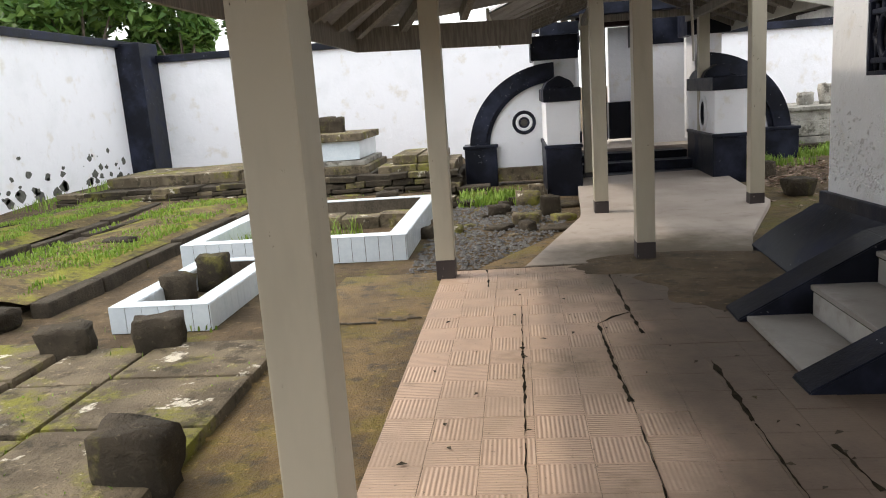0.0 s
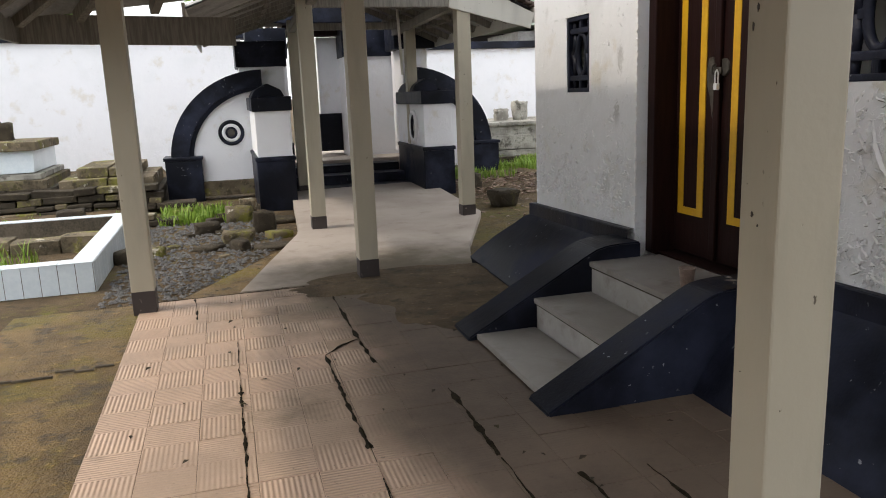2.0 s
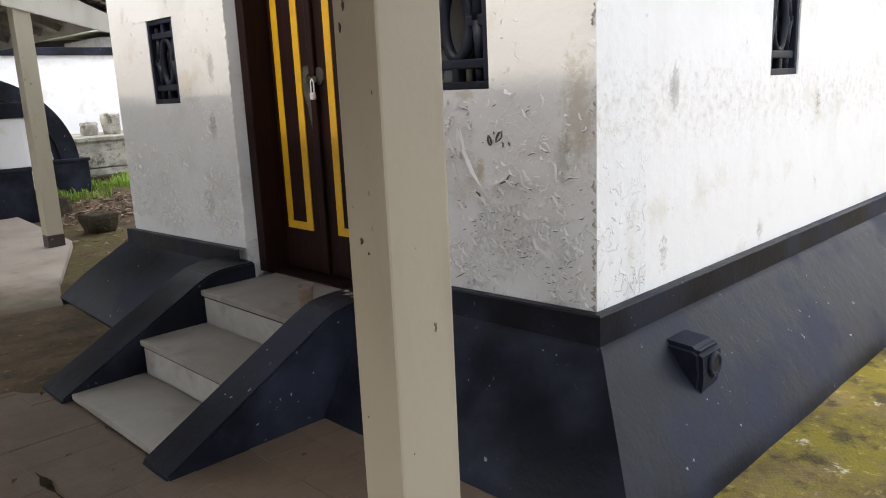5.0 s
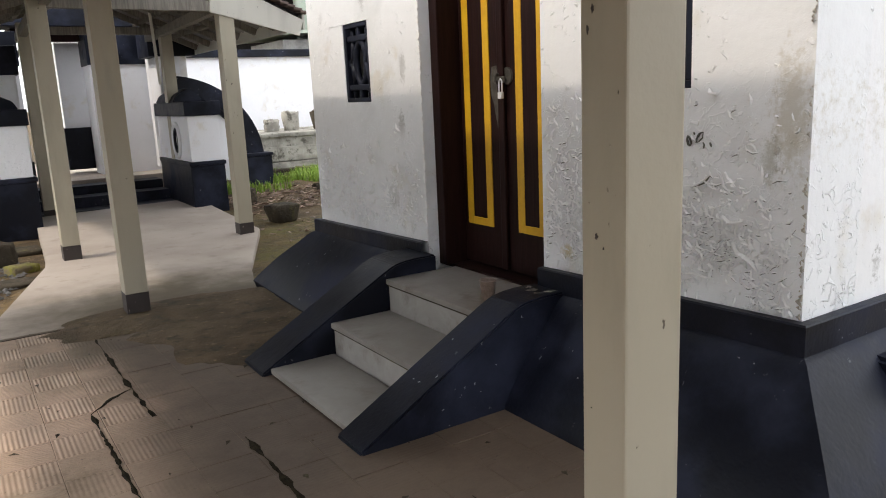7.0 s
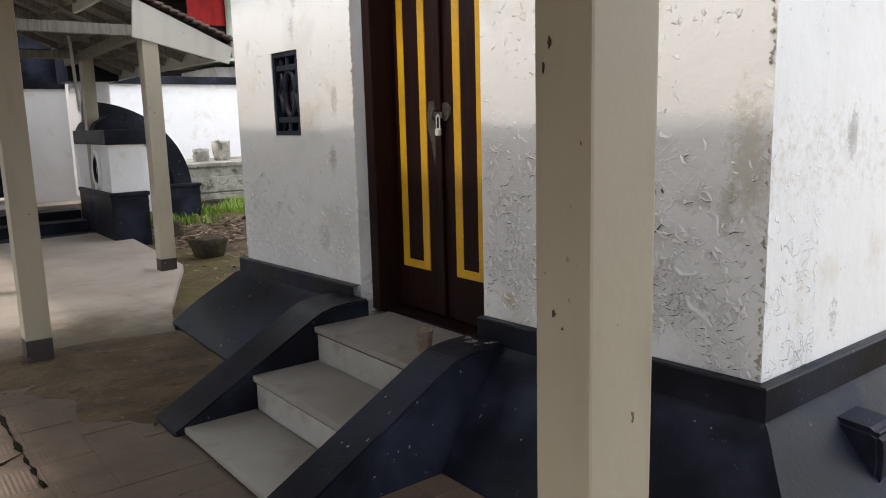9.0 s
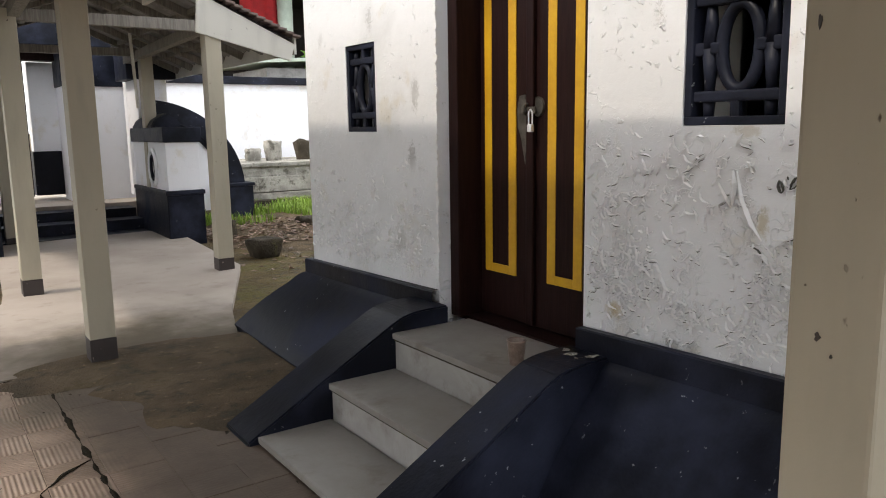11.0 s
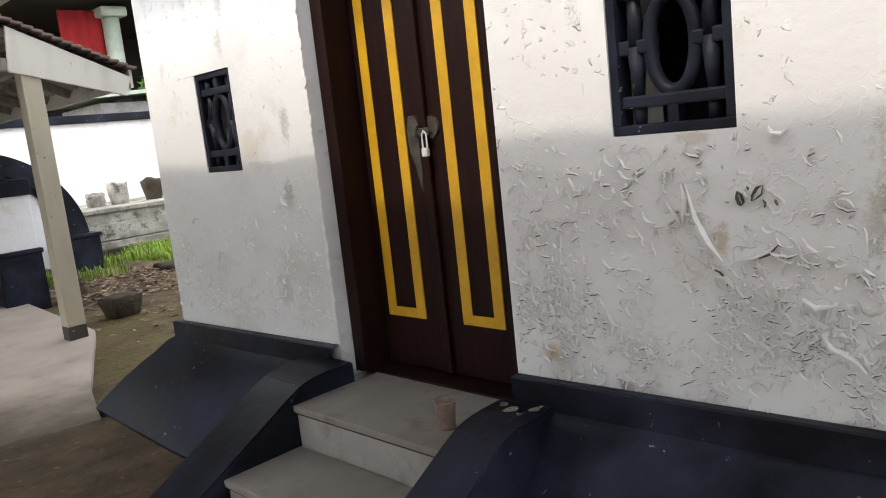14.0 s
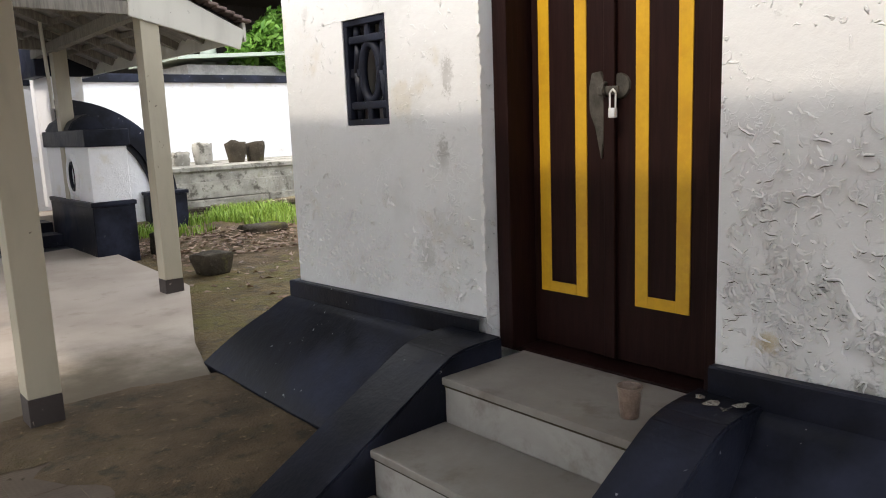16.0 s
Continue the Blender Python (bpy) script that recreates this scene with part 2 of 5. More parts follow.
TOMB = moss_ground("mossy_stone", (0.20, 0.16, 0.105), (0.19, 0.185, 0.030), 0.49, 0.9, True)
ROCK = moss_ground("dark_tombstone", (0.072, 0.058, 0.040), (0.125, 0.115, 0.03), 0.54)
PALE_STONE = moss_ground("weathered_limestone", (0.42, 0.40, 0.35), (0.20, 0.21, 0.08), 0.60)
GRAVEL = simple("wet_gravel", (0.050, 0.050, 0.050), (0.17, 0.16, 0.15), 30.0, 0.6, 0.02)
JOINT = simple("dirty_mortar", (0.055, 0.045, 0.030), (0.13, 0.105, 0.075), 6.0, 0.9, 0.006)
CEMENT = cement()
DOOR = wood("dark_brown_gloss_paint", (0.014, 0.0055, 0.0050), (0.020, 0.0080, 0.0070), 0.5, 0.12)
YELLOW = simple("yellow_paint", (0.66, 0.385, 0.014), (0.56, 0.31, 0.012), 6.0, 0.45, 0.002)
IRON = simple("dull_sheet_iron", (0.055, 0.050, 0.042), (0.115, 0.105, 0.090), 20.0, 0.5, 0.003, 0.4)
STEEL = simple("padlock_steel", (0.86, 0.87, 0.88), (0.76, 0.77, 0.78), 20.0, 0.3, 0.001, 0.35)
GLAZE = simple("white_glazed_tile", (0.74, 0.80, 0.83), (0.64, 0.71, 0.75), 4.0, 0.25, 0.001)
SHEET = simple("weathered_roof_sheet", (0.20, 0.19, 0.185), (0.34, 0.325, 0.31), 3.0, 0.55, 0.004, 0.1)
TIMBER = wood("grey_painted_timber", (0.17, 0.155, 0.135), (0.26, 0.24, 0.21), 0.7, 0.2)
ROOF_TILE = simple("clay_roof_tile", (0.085, 0.060, 0.055), (0.16, 0.11, 0.095), 5.0, 0.8, 0.006)
# near-black tone that stands for deep shade under roofs and in holes
SHADE_DARK = wood("shade_dark", (0.012, 0.010, 0.009), (0.024, 0.019, 0.016), 0.8)
RED = simple("red_cloth", (0.36, 0.008, 0.010), (0.24, 0.006, 0.008), 5.0, 0.8, 0.004)
GREEN_PAINT = simple("pale_green_paint", (0.50, 0.56, 0.47), (0.40, 0.46, 0.38), 5.0, 0.5, 0.002)
PLASTIC = simple("cloudy_plastic_cup", (0.15, 0.105, 0.08), (0.27, 0.20, 0.16), 18.0, 0.3, 0.002)
BARK = simple("grey_bark", (0.10, 0.08, 0.06), (0.17, 0.14, 0.11), 8.0, 0.9, 0.02)
LEAF = leafy("tree_leaf", (0.045, 0.11, 0.020), (0.12, 0.21, 0.035))
BRIGHT_LEAF = leafy("bright_leaf", (0.075, 0.19, 0.022), (0.17, 0.33, 0.045))
GRASS = leafy("grass_blade", (0.13, 0.24, 0.020), (0.26, 0.36, 0.050))
DRY_LEAF = leafy("dry_leaf", (0.10, 0.060, 0.040), (0.30, 0.20, 0.14))
FLAKE = simple("curled_paint_flake", (0.85, 0.85, 0.85), (0.80, 0.80, 0.79), 9.0, 0.5, 0.003)
UNDER = simple("bare_plaster", (0.46, 0.42, 0.35), (0.33, 0.31, 0.27), 12.0, 0.9, 0.006)
# black mould and chip edges; also the painted shadow lines below flakes
STAIN_SHADE = simple("mould_and_shadow", (0.06, 0.06, 0.05), (0.14, 0.14, 0.12), 20.0, 0.9, 0.003)


# ---- building blocks ----
def thing(name, at, label, category, group="", kind=""):
    ob = new(name)
    ob.location = at
    ob.empty_display_size = 0.1
    return tagged(ob, label, category, group, kind)


def part(name, bm, material, parent=None, label="", smooth=False):
    """One mesh object from a bmesh in world coordinates."""
    mesh = bpy.data.meshes.new(name)
    if smooth:
        for face in bm.faces:
            face.smooth = True
    bm.to_mesh(mesh)
    bm.free()
    mesh.materials.append(material)
    ob = new(name, mesh)
    if parent is not None:
        ob.parent = parent
        place = parent.matrix_basis.copy()
        up = parent.parent
        while up is not None:
            place = up.matrix_basis @ parent.matrix_parent_inverse @ place
            up = up.parent
        ob.matrix_parent_inverse = place.inverted()
    if label:
        ob["label"] = label
    return ob


def box(x0, x1, y0, y1, z0, z1, bevel=0.0, bm=None, m=None):
    bm = bm or bmesh.new()
    spot = Matrix.Translation(((x0 + x1) / 2, (y0 + y1) / 2, (z0 + z1) / 2)) @ Matrix.Diagonal((abs(x1 - x0), abs(y1 - y0), abs(z1 - z0), 1))
    made = bmesh.ops.create_cube(bm, size=1.0, matrix=(m or Matrix()) @ spot)["verts"]
    if bevel:
        edges = list({e for v in made for e in v.link_edges})
        bmesh.ops.bevel(bm, geom=edges, offset=bevel, segments=2, affect="EDGES", profile=0.6)
    return bm


def prism(points, axis, a, b, bm=None, bevel=0.0):
    """A closed outline in the plane across an axis, pushed from a to b along it."""
    bm = bm or bmesh.new()
    order = {"x": lambda p, q, s: (s, p, q), "y": lambda p, q, s: (p, s, q), "z": lambda p, q, s: (p, q, s)}[axis]
    lower = [bm.verts.new(order(p, q, a)) for p, q in points]
    upper = [bm.verts.new(order(p, q, b)) for p, q in points]
    faces = [bm.faces.new(lower), bm.faces.new(upper)]
    n = len(points)
    for k in range(n):
        faces.append(bm.faces.new((lower[k], lower[(k + 1) % n], upper[(k + 1) % n], upper[k])))
    bmesh.ops.recalc_face_normals(bm, faces=faces)
    if bevel:
        bmesh.ops.bevel(bm, geom=list({e for f in faces for e in f.edges}), offset=bevel, segments=2, affect="EDGES")
    return bm


def rod(a, b, r0, r1=None, sides=10, bm=None):
    bm = bm or bmesh.new()
    a, b = Vector(a), Vector(b)
    turn = (b - a).to_track_quat("Z", "Y").to_matrix().to_4x4()
    bmesh.ops.create_cone(bm, cap_ends=True, segments=sides, radius1=r0, radius2=r0 if r1 is None else r1, depth=(b - a).length,
                          matrix=Matrix.Translation((a + b) / 2) @ turn)
    return bm


def ring(center, axis, rx, rz, tube, bm=None, sides=28, minor=8):
    """An oval hoop; axis is the way it faces."""
    bm = bm or bmesh.new()
    rows = []
    for i in range(sides):
        u = math.tau * i / sides
        row = []
        for j in range(minor):
            v = math.tau * j / minor
            p, q, s = (rx + tube * math.cos(v)) * math.cos(u), (rz + tube * math.cos(v)) * math.sin(u), tube * math.sin(v)
            spot = (s, p, q) if axis == "x" else (p, s, q)
            row.append(bm.verts.new(Vector(center) + Vector(spot)))
        rows.append(row)
    for i in range(sides):
        for j in range(minor):
            bm.faces.new((rows[i][j], rows[(i + 1) % sides][j], rows[(i + 1) % sides][(j + 1) % minor], rows[i][(j + 1) % minor]))
    bmesh.ops.recalc_face_normals(bm, faces=bm.faces[:])
    return bm


def rough_stone(center, size, seed, wobble=0.12, cuts=3, turn=0.0, taper=0.0):
    """A hewn and weathered block, standing on its base."""
    bm = bmesh.new()
    bmesh.ops.create_cube(bm, size=1.0)
    bmesh.ops.subdivide_edges(bm, edges=bm.edges[:], cuts=cuts, use_grid_fill=True)
    spin = Matrix.Rotation(turn, 3, "Z")
    for v in bm.verts:
        p = v.co.copy()
        round_off = Vector((p.x, p.y, p.z)).normalized() * 0.58
        p = p.lerp(round_off, 0.22)
        p += noise.noise_vector(p * 2.3 + Vector((seed * 3.7, seed, 0))) * wobble
        k = 1.0 + taper * p.z
        v.co = Vector(center) + spin @ Vector((p.x * size[0] * k, p.y * size[1] * k, (p.z + 0.5) * size[2] - 0.02))
    return bm


def from_lists(name, verts, faces, material, parent=None, label=""):
    mesh = bpy.data.meshes.new(name)
    mesh.from_pydata(verts, [], faces)
    mesh.materials.append(material)
    ob = new(name, mesh)
    if parent is not None:
        ob.parent = parent
        ob.matrix_parent_inverse = parent.matrix_basis.inverted()
    if label:
        ob["label"] = label
    return ob


# ---- ground ----
def ground_height(x, y):
    h = -0.06 + 0.02 * noise.noise((x * 0.9, y * 0.9, 3.0)) + 0.008 * noise.noise((x * 4.0, y * 4.0, 1.0))
    if x > 0.6 and y > 6.0:
        h += 0.17 * min(1.0, (y - 6.0) / 3.5) * min(1.0, (x - 0.6) / 0.6)
    if x > -1.0 and y < 0.6:
        h += 0.03
    if x < -3.4 and y > 6.5:
        h += 0.20 * min(1.0, (y - 6.5) / 4.0)
    return h


def build_ground():
    near_x, near_y = np.arange(-14.0, 10.01, 0.2), np.arange(-6.0, 15.01, 0.2)
    xs = [-600.0, -150.0, -50.0, -22.0, *near_x, 16.0, 50.0, 150.0, 600.0]
    ys = [-600.0, -150.0, -50.0, -15.0, *near_y, 22.0, 50.0, 150.0, 600.0]
    verts = [(x, y, ground_height(x, y)) for y in ys for x in xs]
    w = len(xs)
    faces = [(j * w + i, j * w + i + 1, (j + 1) * w + i + 1, (j + 1) * w + i) for j in range(len(ys) - 1) for i in range(w - 1)]
    ob = from_lists("ground", verts, faces, GROUND)
    for p in ob.data.polygons:
        p.use_smooth = True
    tagged(ob, "bare brown earth with yellow-green moss between graves", "ground", kind="structure")


build_ground()

# mossy cement aprons beside the tiled floor, the mausoleum and the walkway
APRONS = (("pavement", (-3.62, -2.83, -4.6, 3.72), -0.022), ("pavement", (-0.55, 5.2, -1.9, -0.30), -0.012),
          ("pavement", (-0.52, 3.6, 3.75, 8.0), -0.020))
for name, (x0, x1, y0, y1), top in APRONS:
    bm = bmesh.new()
    nx, ny = max(2, int((x1 - x0) / 0.15)), max(2, int((y1 - y0) / 0.15))
    grid = [[bm.verts.new((x0 + (x1 - x0) * i / nx, y0 + (y1 - y0) * j / ny,
                           top + 0.008 * noise.noise((i * 0.5, j * 0.5, x0)))) for i in range(nx + 1)] for j in range(ny + 1)]
    for j in range(ny):
        for i in range(nx):
            bm.faces.new((grid[j][i], grid[j][i + 1], grid[j + 1][i + 1], grid[j + 1][i]))
    edge = bmesh.ops.extrude_edge_only(bm, edges=[e for e in bm.edges if e.is_boundary])
    for v in edge["geom"]:
        if isinstance(v, bmesh.types.BMVert):
            v.co.z -= 0.12
    tagged(part(name, bm, MOSSY if y1 < 0 else YARD if x1 < -1 else DARK_YARD, smooth=False), "brown cement paving stained with yellow moss", "pavement", kind="structure")

# low cracks across the western apron
bm = bmesh.new()
for x0, y0, x1, y1 in ((-3.6, 2.35, -2.86, 2.50), (-3.6, 0.10, -2.86, 0.18)):
    for k in range(8):
        u, v = k / 8, (k + 1) / 8
        wob = 0.03 * math.sin(k * 2.3 + x0)
        box(x0 + (x1 - x0) * u, x0 + (x1 - x0) * v, y0 + (y1 - y0) * u + wob, y0 + (y1 - y0) * u + wob + 0.012, -0.03, -0.011, bm=bm)
tagged(part("pavement_crack", bm, JOINT), "dark weedy cracks across the mossy paving", "crack", kind="structure")

# ---- walkway slab to the gate ----
SLAB = [(-2.20, 3.68), (-1.62, 5.60), (-1.58, 5.95), (-1.40, 8.75), (-0.4, 8.85), (0.55, 8.95), (0.36, 6.00), (-0.27, 4.46), (-0.50, 3.68)]
bm = prism(SLAB, "z", -0.16, 0.006, bevel=0.006)
for v in bm.verts:
    if v.co.z > -0.05:
        v.co.z += 0.045 * min(1.0, max(0.0, (v.co.y - 3.9) / 1.9)) + 0.02 * max(0.0, (v.co.y - 5.95) / 2.9)
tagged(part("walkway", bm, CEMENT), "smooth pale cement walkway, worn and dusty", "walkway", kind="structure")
bm = prism([(-2.62, 3.66), (-1.72, 5.35), (-1.66, 5.70), (-1.60, 5.60), (-2.21, 3.70)], "z", -0.16, -0.015, bevel=0.005)
tagged(part("walkway_kerb", bm, YARD), "broken cement strip along the walkway", "kerb", kind="structure")

# ---- the mausoleum ----
BX, BY, TOP = 5.2, 3.62, 3.15
DOOR_Y0, DOOR_Y1, DOOR_TOP = 1.228, 2.20, 2.14
W1, W2 = (2.775, 3.10, 1.272, 1.745), (0.445, 0.80, 1.287, 1.762)
W3 = (1.30, 1.60, 1.285, 1.75)


def walls():
    bm = bmesh.new()
    t = 0.30

    def run(bm, y0, y1, holes):
        box(0, t, y0, y1, 0.0, holes[2], bm=bm)
        box(0, t, y0, holes[0], holes[2], holes[3], bm=bm)
        box(0, t, holes[1], y1, holes[2], holes[3], bm=bm)
        box(0, t, y0, y1, holes[3], TOP, bm=bm)

    run(bm, 0.0, DOOR_Y0, W2)
    run(bm, DOOR_Y1, BY, W1)
    box(0, t, DOOR_Y0, DOOR_Y1, DOOR_TOP, TOP, bm=bm)
    bmesh.ops.remove_doubles(bm, verts=bm.verts[:], dist=0.0005)
    for v in bm.verts:
        if v.co.x < 0.001:
            v.co.x += 0.006 * noise.noise(v.co * 2.0)
    west = tagged(part("wall_west", bm, WALL), "peeling white plaster wall with grey mould above a black plinth", "wall", kind="structure")
    bm = bmesh.new()
    box(t, BX, 0, t, 0, W3[2], bm=bm)
    box(t, W3[0], 0, t, W3[2], W3[3], bm=bm)
    box(W3[1], BX, 0, t, W3[2], W3[3], bm=bm)
    box(t, BX, 0, t, W3[3], TOP, bm=bm)
    south = tagged(part("wall_south", bm, SPOTTED_WALL), "white plaster wall spotted with black mould", "wall", kind="structure")
    tagged(part("wall_north", box(t, BX, BY - t, BY, 0, TOP), WALL), "white plaster side wall", "wall", kind="structure")
    tagged(part("wall_east", box(BX - t, BX, t, BY - t, 0, TOP), WALL), "white plaster back wall", "wall", kind="structure")
    tagged(part("floor_inside", box(t, BX - t, t, BY - t, 0.2, 0.36), MARBLE), "grey stone floor inside the tomb house", "floor", kind="structure")
    tagged(part("ceiling", box(0.02, BX - 0.02, 0.02, BY - 0.02, TOP, TOP + 0.05), TIMBER), "plain boarded ceiling of the tomb house", "ceiling", kind="structure")
    return west, south


WEST, SOUTH = walls()

# eaves of the tomb house: unseen, overhang and height set to shape the facade's light
bm = bmesh.new()
o, z0 = 0.70, 3.05
ring0 = [bm.verts.new(p) for p in ((-o, -o, z0), (BX + o, -o, z0), (BX + o, BY + o, z0), (-o, BY + o, z0))]
ring1 = [bm.verts.new(p) for p in ((1.8, 1.81, 4.5), (BX - 1.8, 1.81, 4.5))]
for f in ((0, 1, 5, 4), (1, 2, 5), (2, 3, 4, 5), (3, 0, 4)):
    bm.faces.new([(ring0 + ring1)[k] for k in f])
bm.faces.new(ring0[::-1])
house_roof = thing("roof", (2.6, 1.8, 3.0), "unseen hipped tile roof, added with eaves set for the sun on the wall", "roof", kind="structure")
part("roof_cover", bm, ROOF_TILE, house_roof)
for a, b, c, d in ((-o - 0.02, -o, -o, BY + o), (BX + o, BX + o + 0.02, -o, BY + o)):
    part("fascia", box(a, b, c, d, z0 - 0.10, z0 + 0.06), BOARD, house_roof)
for a, b in ((-o - 0.02, -o), (BY + o, BY + o + 0.02)):
    part("fascia", box(-o, BX + o, a, b, z0 - 0.10, z0 + 0.06), BOARD, house_roof)


def plinth():
    profile = [(0.004, 0.558), (0.034, 0.558), (0.040, 0.552), (0.040, 0.455), (0.062, 0.442), (0.085, 0.415), (0.12, 0.365), (0.17, 0.305), (0.235, 0.225),
               (0.30, 0.135), (0.345, 0.065), (0.372, 0.02), (0.380, -0.08)]
    path = [((0, DOOR_Y1), (-1, 0)), ((0, 2.4), (-1, 0)), ((0, 3.0), (-1, 0)), ((0, BY), (-1, 1)), ((BX / 2, BY), (0, 1)), ((BX, BY), (1, 1)), ((BX, 0), (1, -1)),
            ((4.0, 0), (0, -1)), ((2.6, 0), (0, -1)), ((1.2, 0), (0, -1)), ((0.6, 0), (0, -1)), ((0, 0), (-1, -1)), ((0, 0.4), (-1, 0)), ((0, 0.8), (-1, 0)), ((0, DOOR_Y0), (-1, 0))]
    bm = bmesh.new()
    rows = []
    for n, ((x, y), (nx, ny)) in enumerate(path):
        row = []
        for k, (off, z) in enumerate(profile):
            grow = off * (1.22 if n < 3 else 1.10 if n < 4 else 1.0)
            wob = 0.006 * noise.noise((x * 2, y * 2, k * 0.7)) if 3 < k < 12 else 0.0
            sink = 0.024 * y * max(0.0, z) / 0.55
            row.append(bm.verts.new((x + nx * (grow + wob), y + ny * (grow + wob), z - sink)))
        rows.append(row)
    for a, b in zip(rows, rows[1:]):
        for k in range(len(profile) - 1):
            bm.faces.new((a[k], a[k + 1], b[k + 1], b[k]))
    bmesh.ops.recalc_face_normals(bm, faces=bm.faces[:])
    ob = part("plinth", bm, BLACK)
    ob.data.shade_smooth()
    ob.data.set_sharp_from_angle(angle=radians(28))
    return tagged(ob, "glossy black painted plinth that flares to the ground", "plinth", kind="structure")


plinth()

# carved black waterspout on the southern slope of the plinth
spout = thing("water_spout", (0.34, -0.14, 0.26), "black painted stone spout with a round hole on the plinth", "spout")
bm = prism([(-0.07, 0.405), (-0.205, 0.395), (-0.226, 0.380), (-0.234, 0.305), (-0.228, 0.220), (-0.212, 0.180), (-0.15, 0.22)], "x", 0.275, 0.440, bevel=0.016)
for v in bm.verts:
    drop = max(0.0, (v.co.x - 0.275) / 0.165)
    if v.co.z < 0.30:
        v.co.z += 0.05 * drop
part("body", bm, BLACK, spout)
part("hole_rim", ring((0.365, -0.236, 0.322), "y", 0.034, 0.036, 0.010), BLACK, spout, smooth=True)
# solid dark disc; the shade inside the hole is its colour
part("hole", rod((0.365, -0.240, 0.322), (0.365, -0.19, 0.322), 0.031, sides=16), SHADE_DARK, spout, "dark disc painted as the shaded hole")


# ---- door ----
def door():
    x = 0.20
    door_1 = thing("door_1", (x, 1.75, 0.38), "closed dark brown double door with yellow painted borders", "door", kind="structure")
    bm = bmesh.new()
    box(0.065, 0.26, DOOR_Y1 - 0.075, DOOR_Y1 - 0.002, 0.37, 2.13, 0.006, bm)
    part("jamb", bm, DOOR, door_1)
    part("jamb", box(0.065, 0.26, DOOR_Y0 + 0.002, DOOR_Y0 + 0.075, 0.37, 2.13, 0.006), DOOR, door_1)
    part("head", box(0.065, 0.26, DOOR_Y0 + 0.075, DOOR_Y1 - 0.075, 2.04, 2.13, 0.006), DOOR, door_1)
    part("threshold", box(0.10, 0.28, DOOR_Y0 + 0.002, DOOR_Y1 - 0.002, 0.355, 0.375, 0.004), DOOR, door_1)
    for a, b, ya, yb in ((1.754, 2.12, 1.856, 2.082), (1.306, 1.748, 1.432, 1.646)):
        leaf = part("leaf", box(x, x + 0.04, a, b, 0.385, 2.035, 0.004), DOOR, door_1)
        w = 0.052
        za, zb = 0.60, 1.965
        for strip in ((ya, ya + w, za, zb), (yb - w, yb, za, zb), (ya + w, yb - w, za, za + w * 0.8), (ya + w, yb - w, zb - w * 0.9, zb)):
            part("border", box(x - 0.006, x + 0.001, strip[0], strip[1], strip[2], strip[3], 0.002), YELLOW, leaf, "raised yellow border strip")
        part("panel", box(x - 0.003, x + 0.001, ya + w, yb - w, za + w * 0.8, zb - w * 0.9), DOOR, leaf)
    part("cover_strip", box(x - 0.022, x, 1.722, 1.770, 0.39, 2.03, 0.006), DOOR, door_1)
    plate = prism([(p - 0.012, q + 0.03) for p, q in ((1.782, 1.36), (1.80, 1.40), (1.84, 1.395), (1.853, 1.34), (1.85, 1.26), (1.825, 1.20), (1.80, 1.09), (1.785, 1.16))], "x", x - 0.012, x + 0.002, bevel=0.003)
    part("lock_plate", plate, IRON, door_1, "pointed dull iron lock plate")
    part("lock_plate", rod((x + 0.002, 1.712, 1.375), (x - 0.010, 1.712, 1.375), 0.045, 0.042, 14), IRON, door_1, "round dull iron plate")
    bm = ring((x - 0.03, 1.755, 1.365), "y", 0.016, 0.022, 0.006)
    part("staple", bm, IRON, door_1)
    part("hasp", box(x - 0.032, x - 0.022, 1.70, 1.79, 1.345, 1.375, 0.004), IRON, door_1, "dark iron hasp")
    lock = thing("padlock", (x - 0.045, 1.710, 1.255), "small silver padlock hanging on the door hasp", "padlock")
    part("body", box(x - 0.056, x - 0.036, 1.697, 1.725, 1.266, 1.300, 0.005), STEEL, lock)
    bm = bmesh.new()
    for y in (1.699, 1.723):
        rod((x - 0.046, y, 1.288), (x - 0.046, y, 1.350), 0.0035, bm=bm, sides=8)
    rod((x - 0.046, 1.699, 1.350), (x - 0.046, 1.711, 1.364), 0.0035, bm=bm, sides=8)
    rod((x - 0.046, 1.723, 1.350), (x - 0.046, 1.711, 1.364), 0.0035, bm=bm, sides=8)
    part("shackle", bm, STEEL, lock)


door()


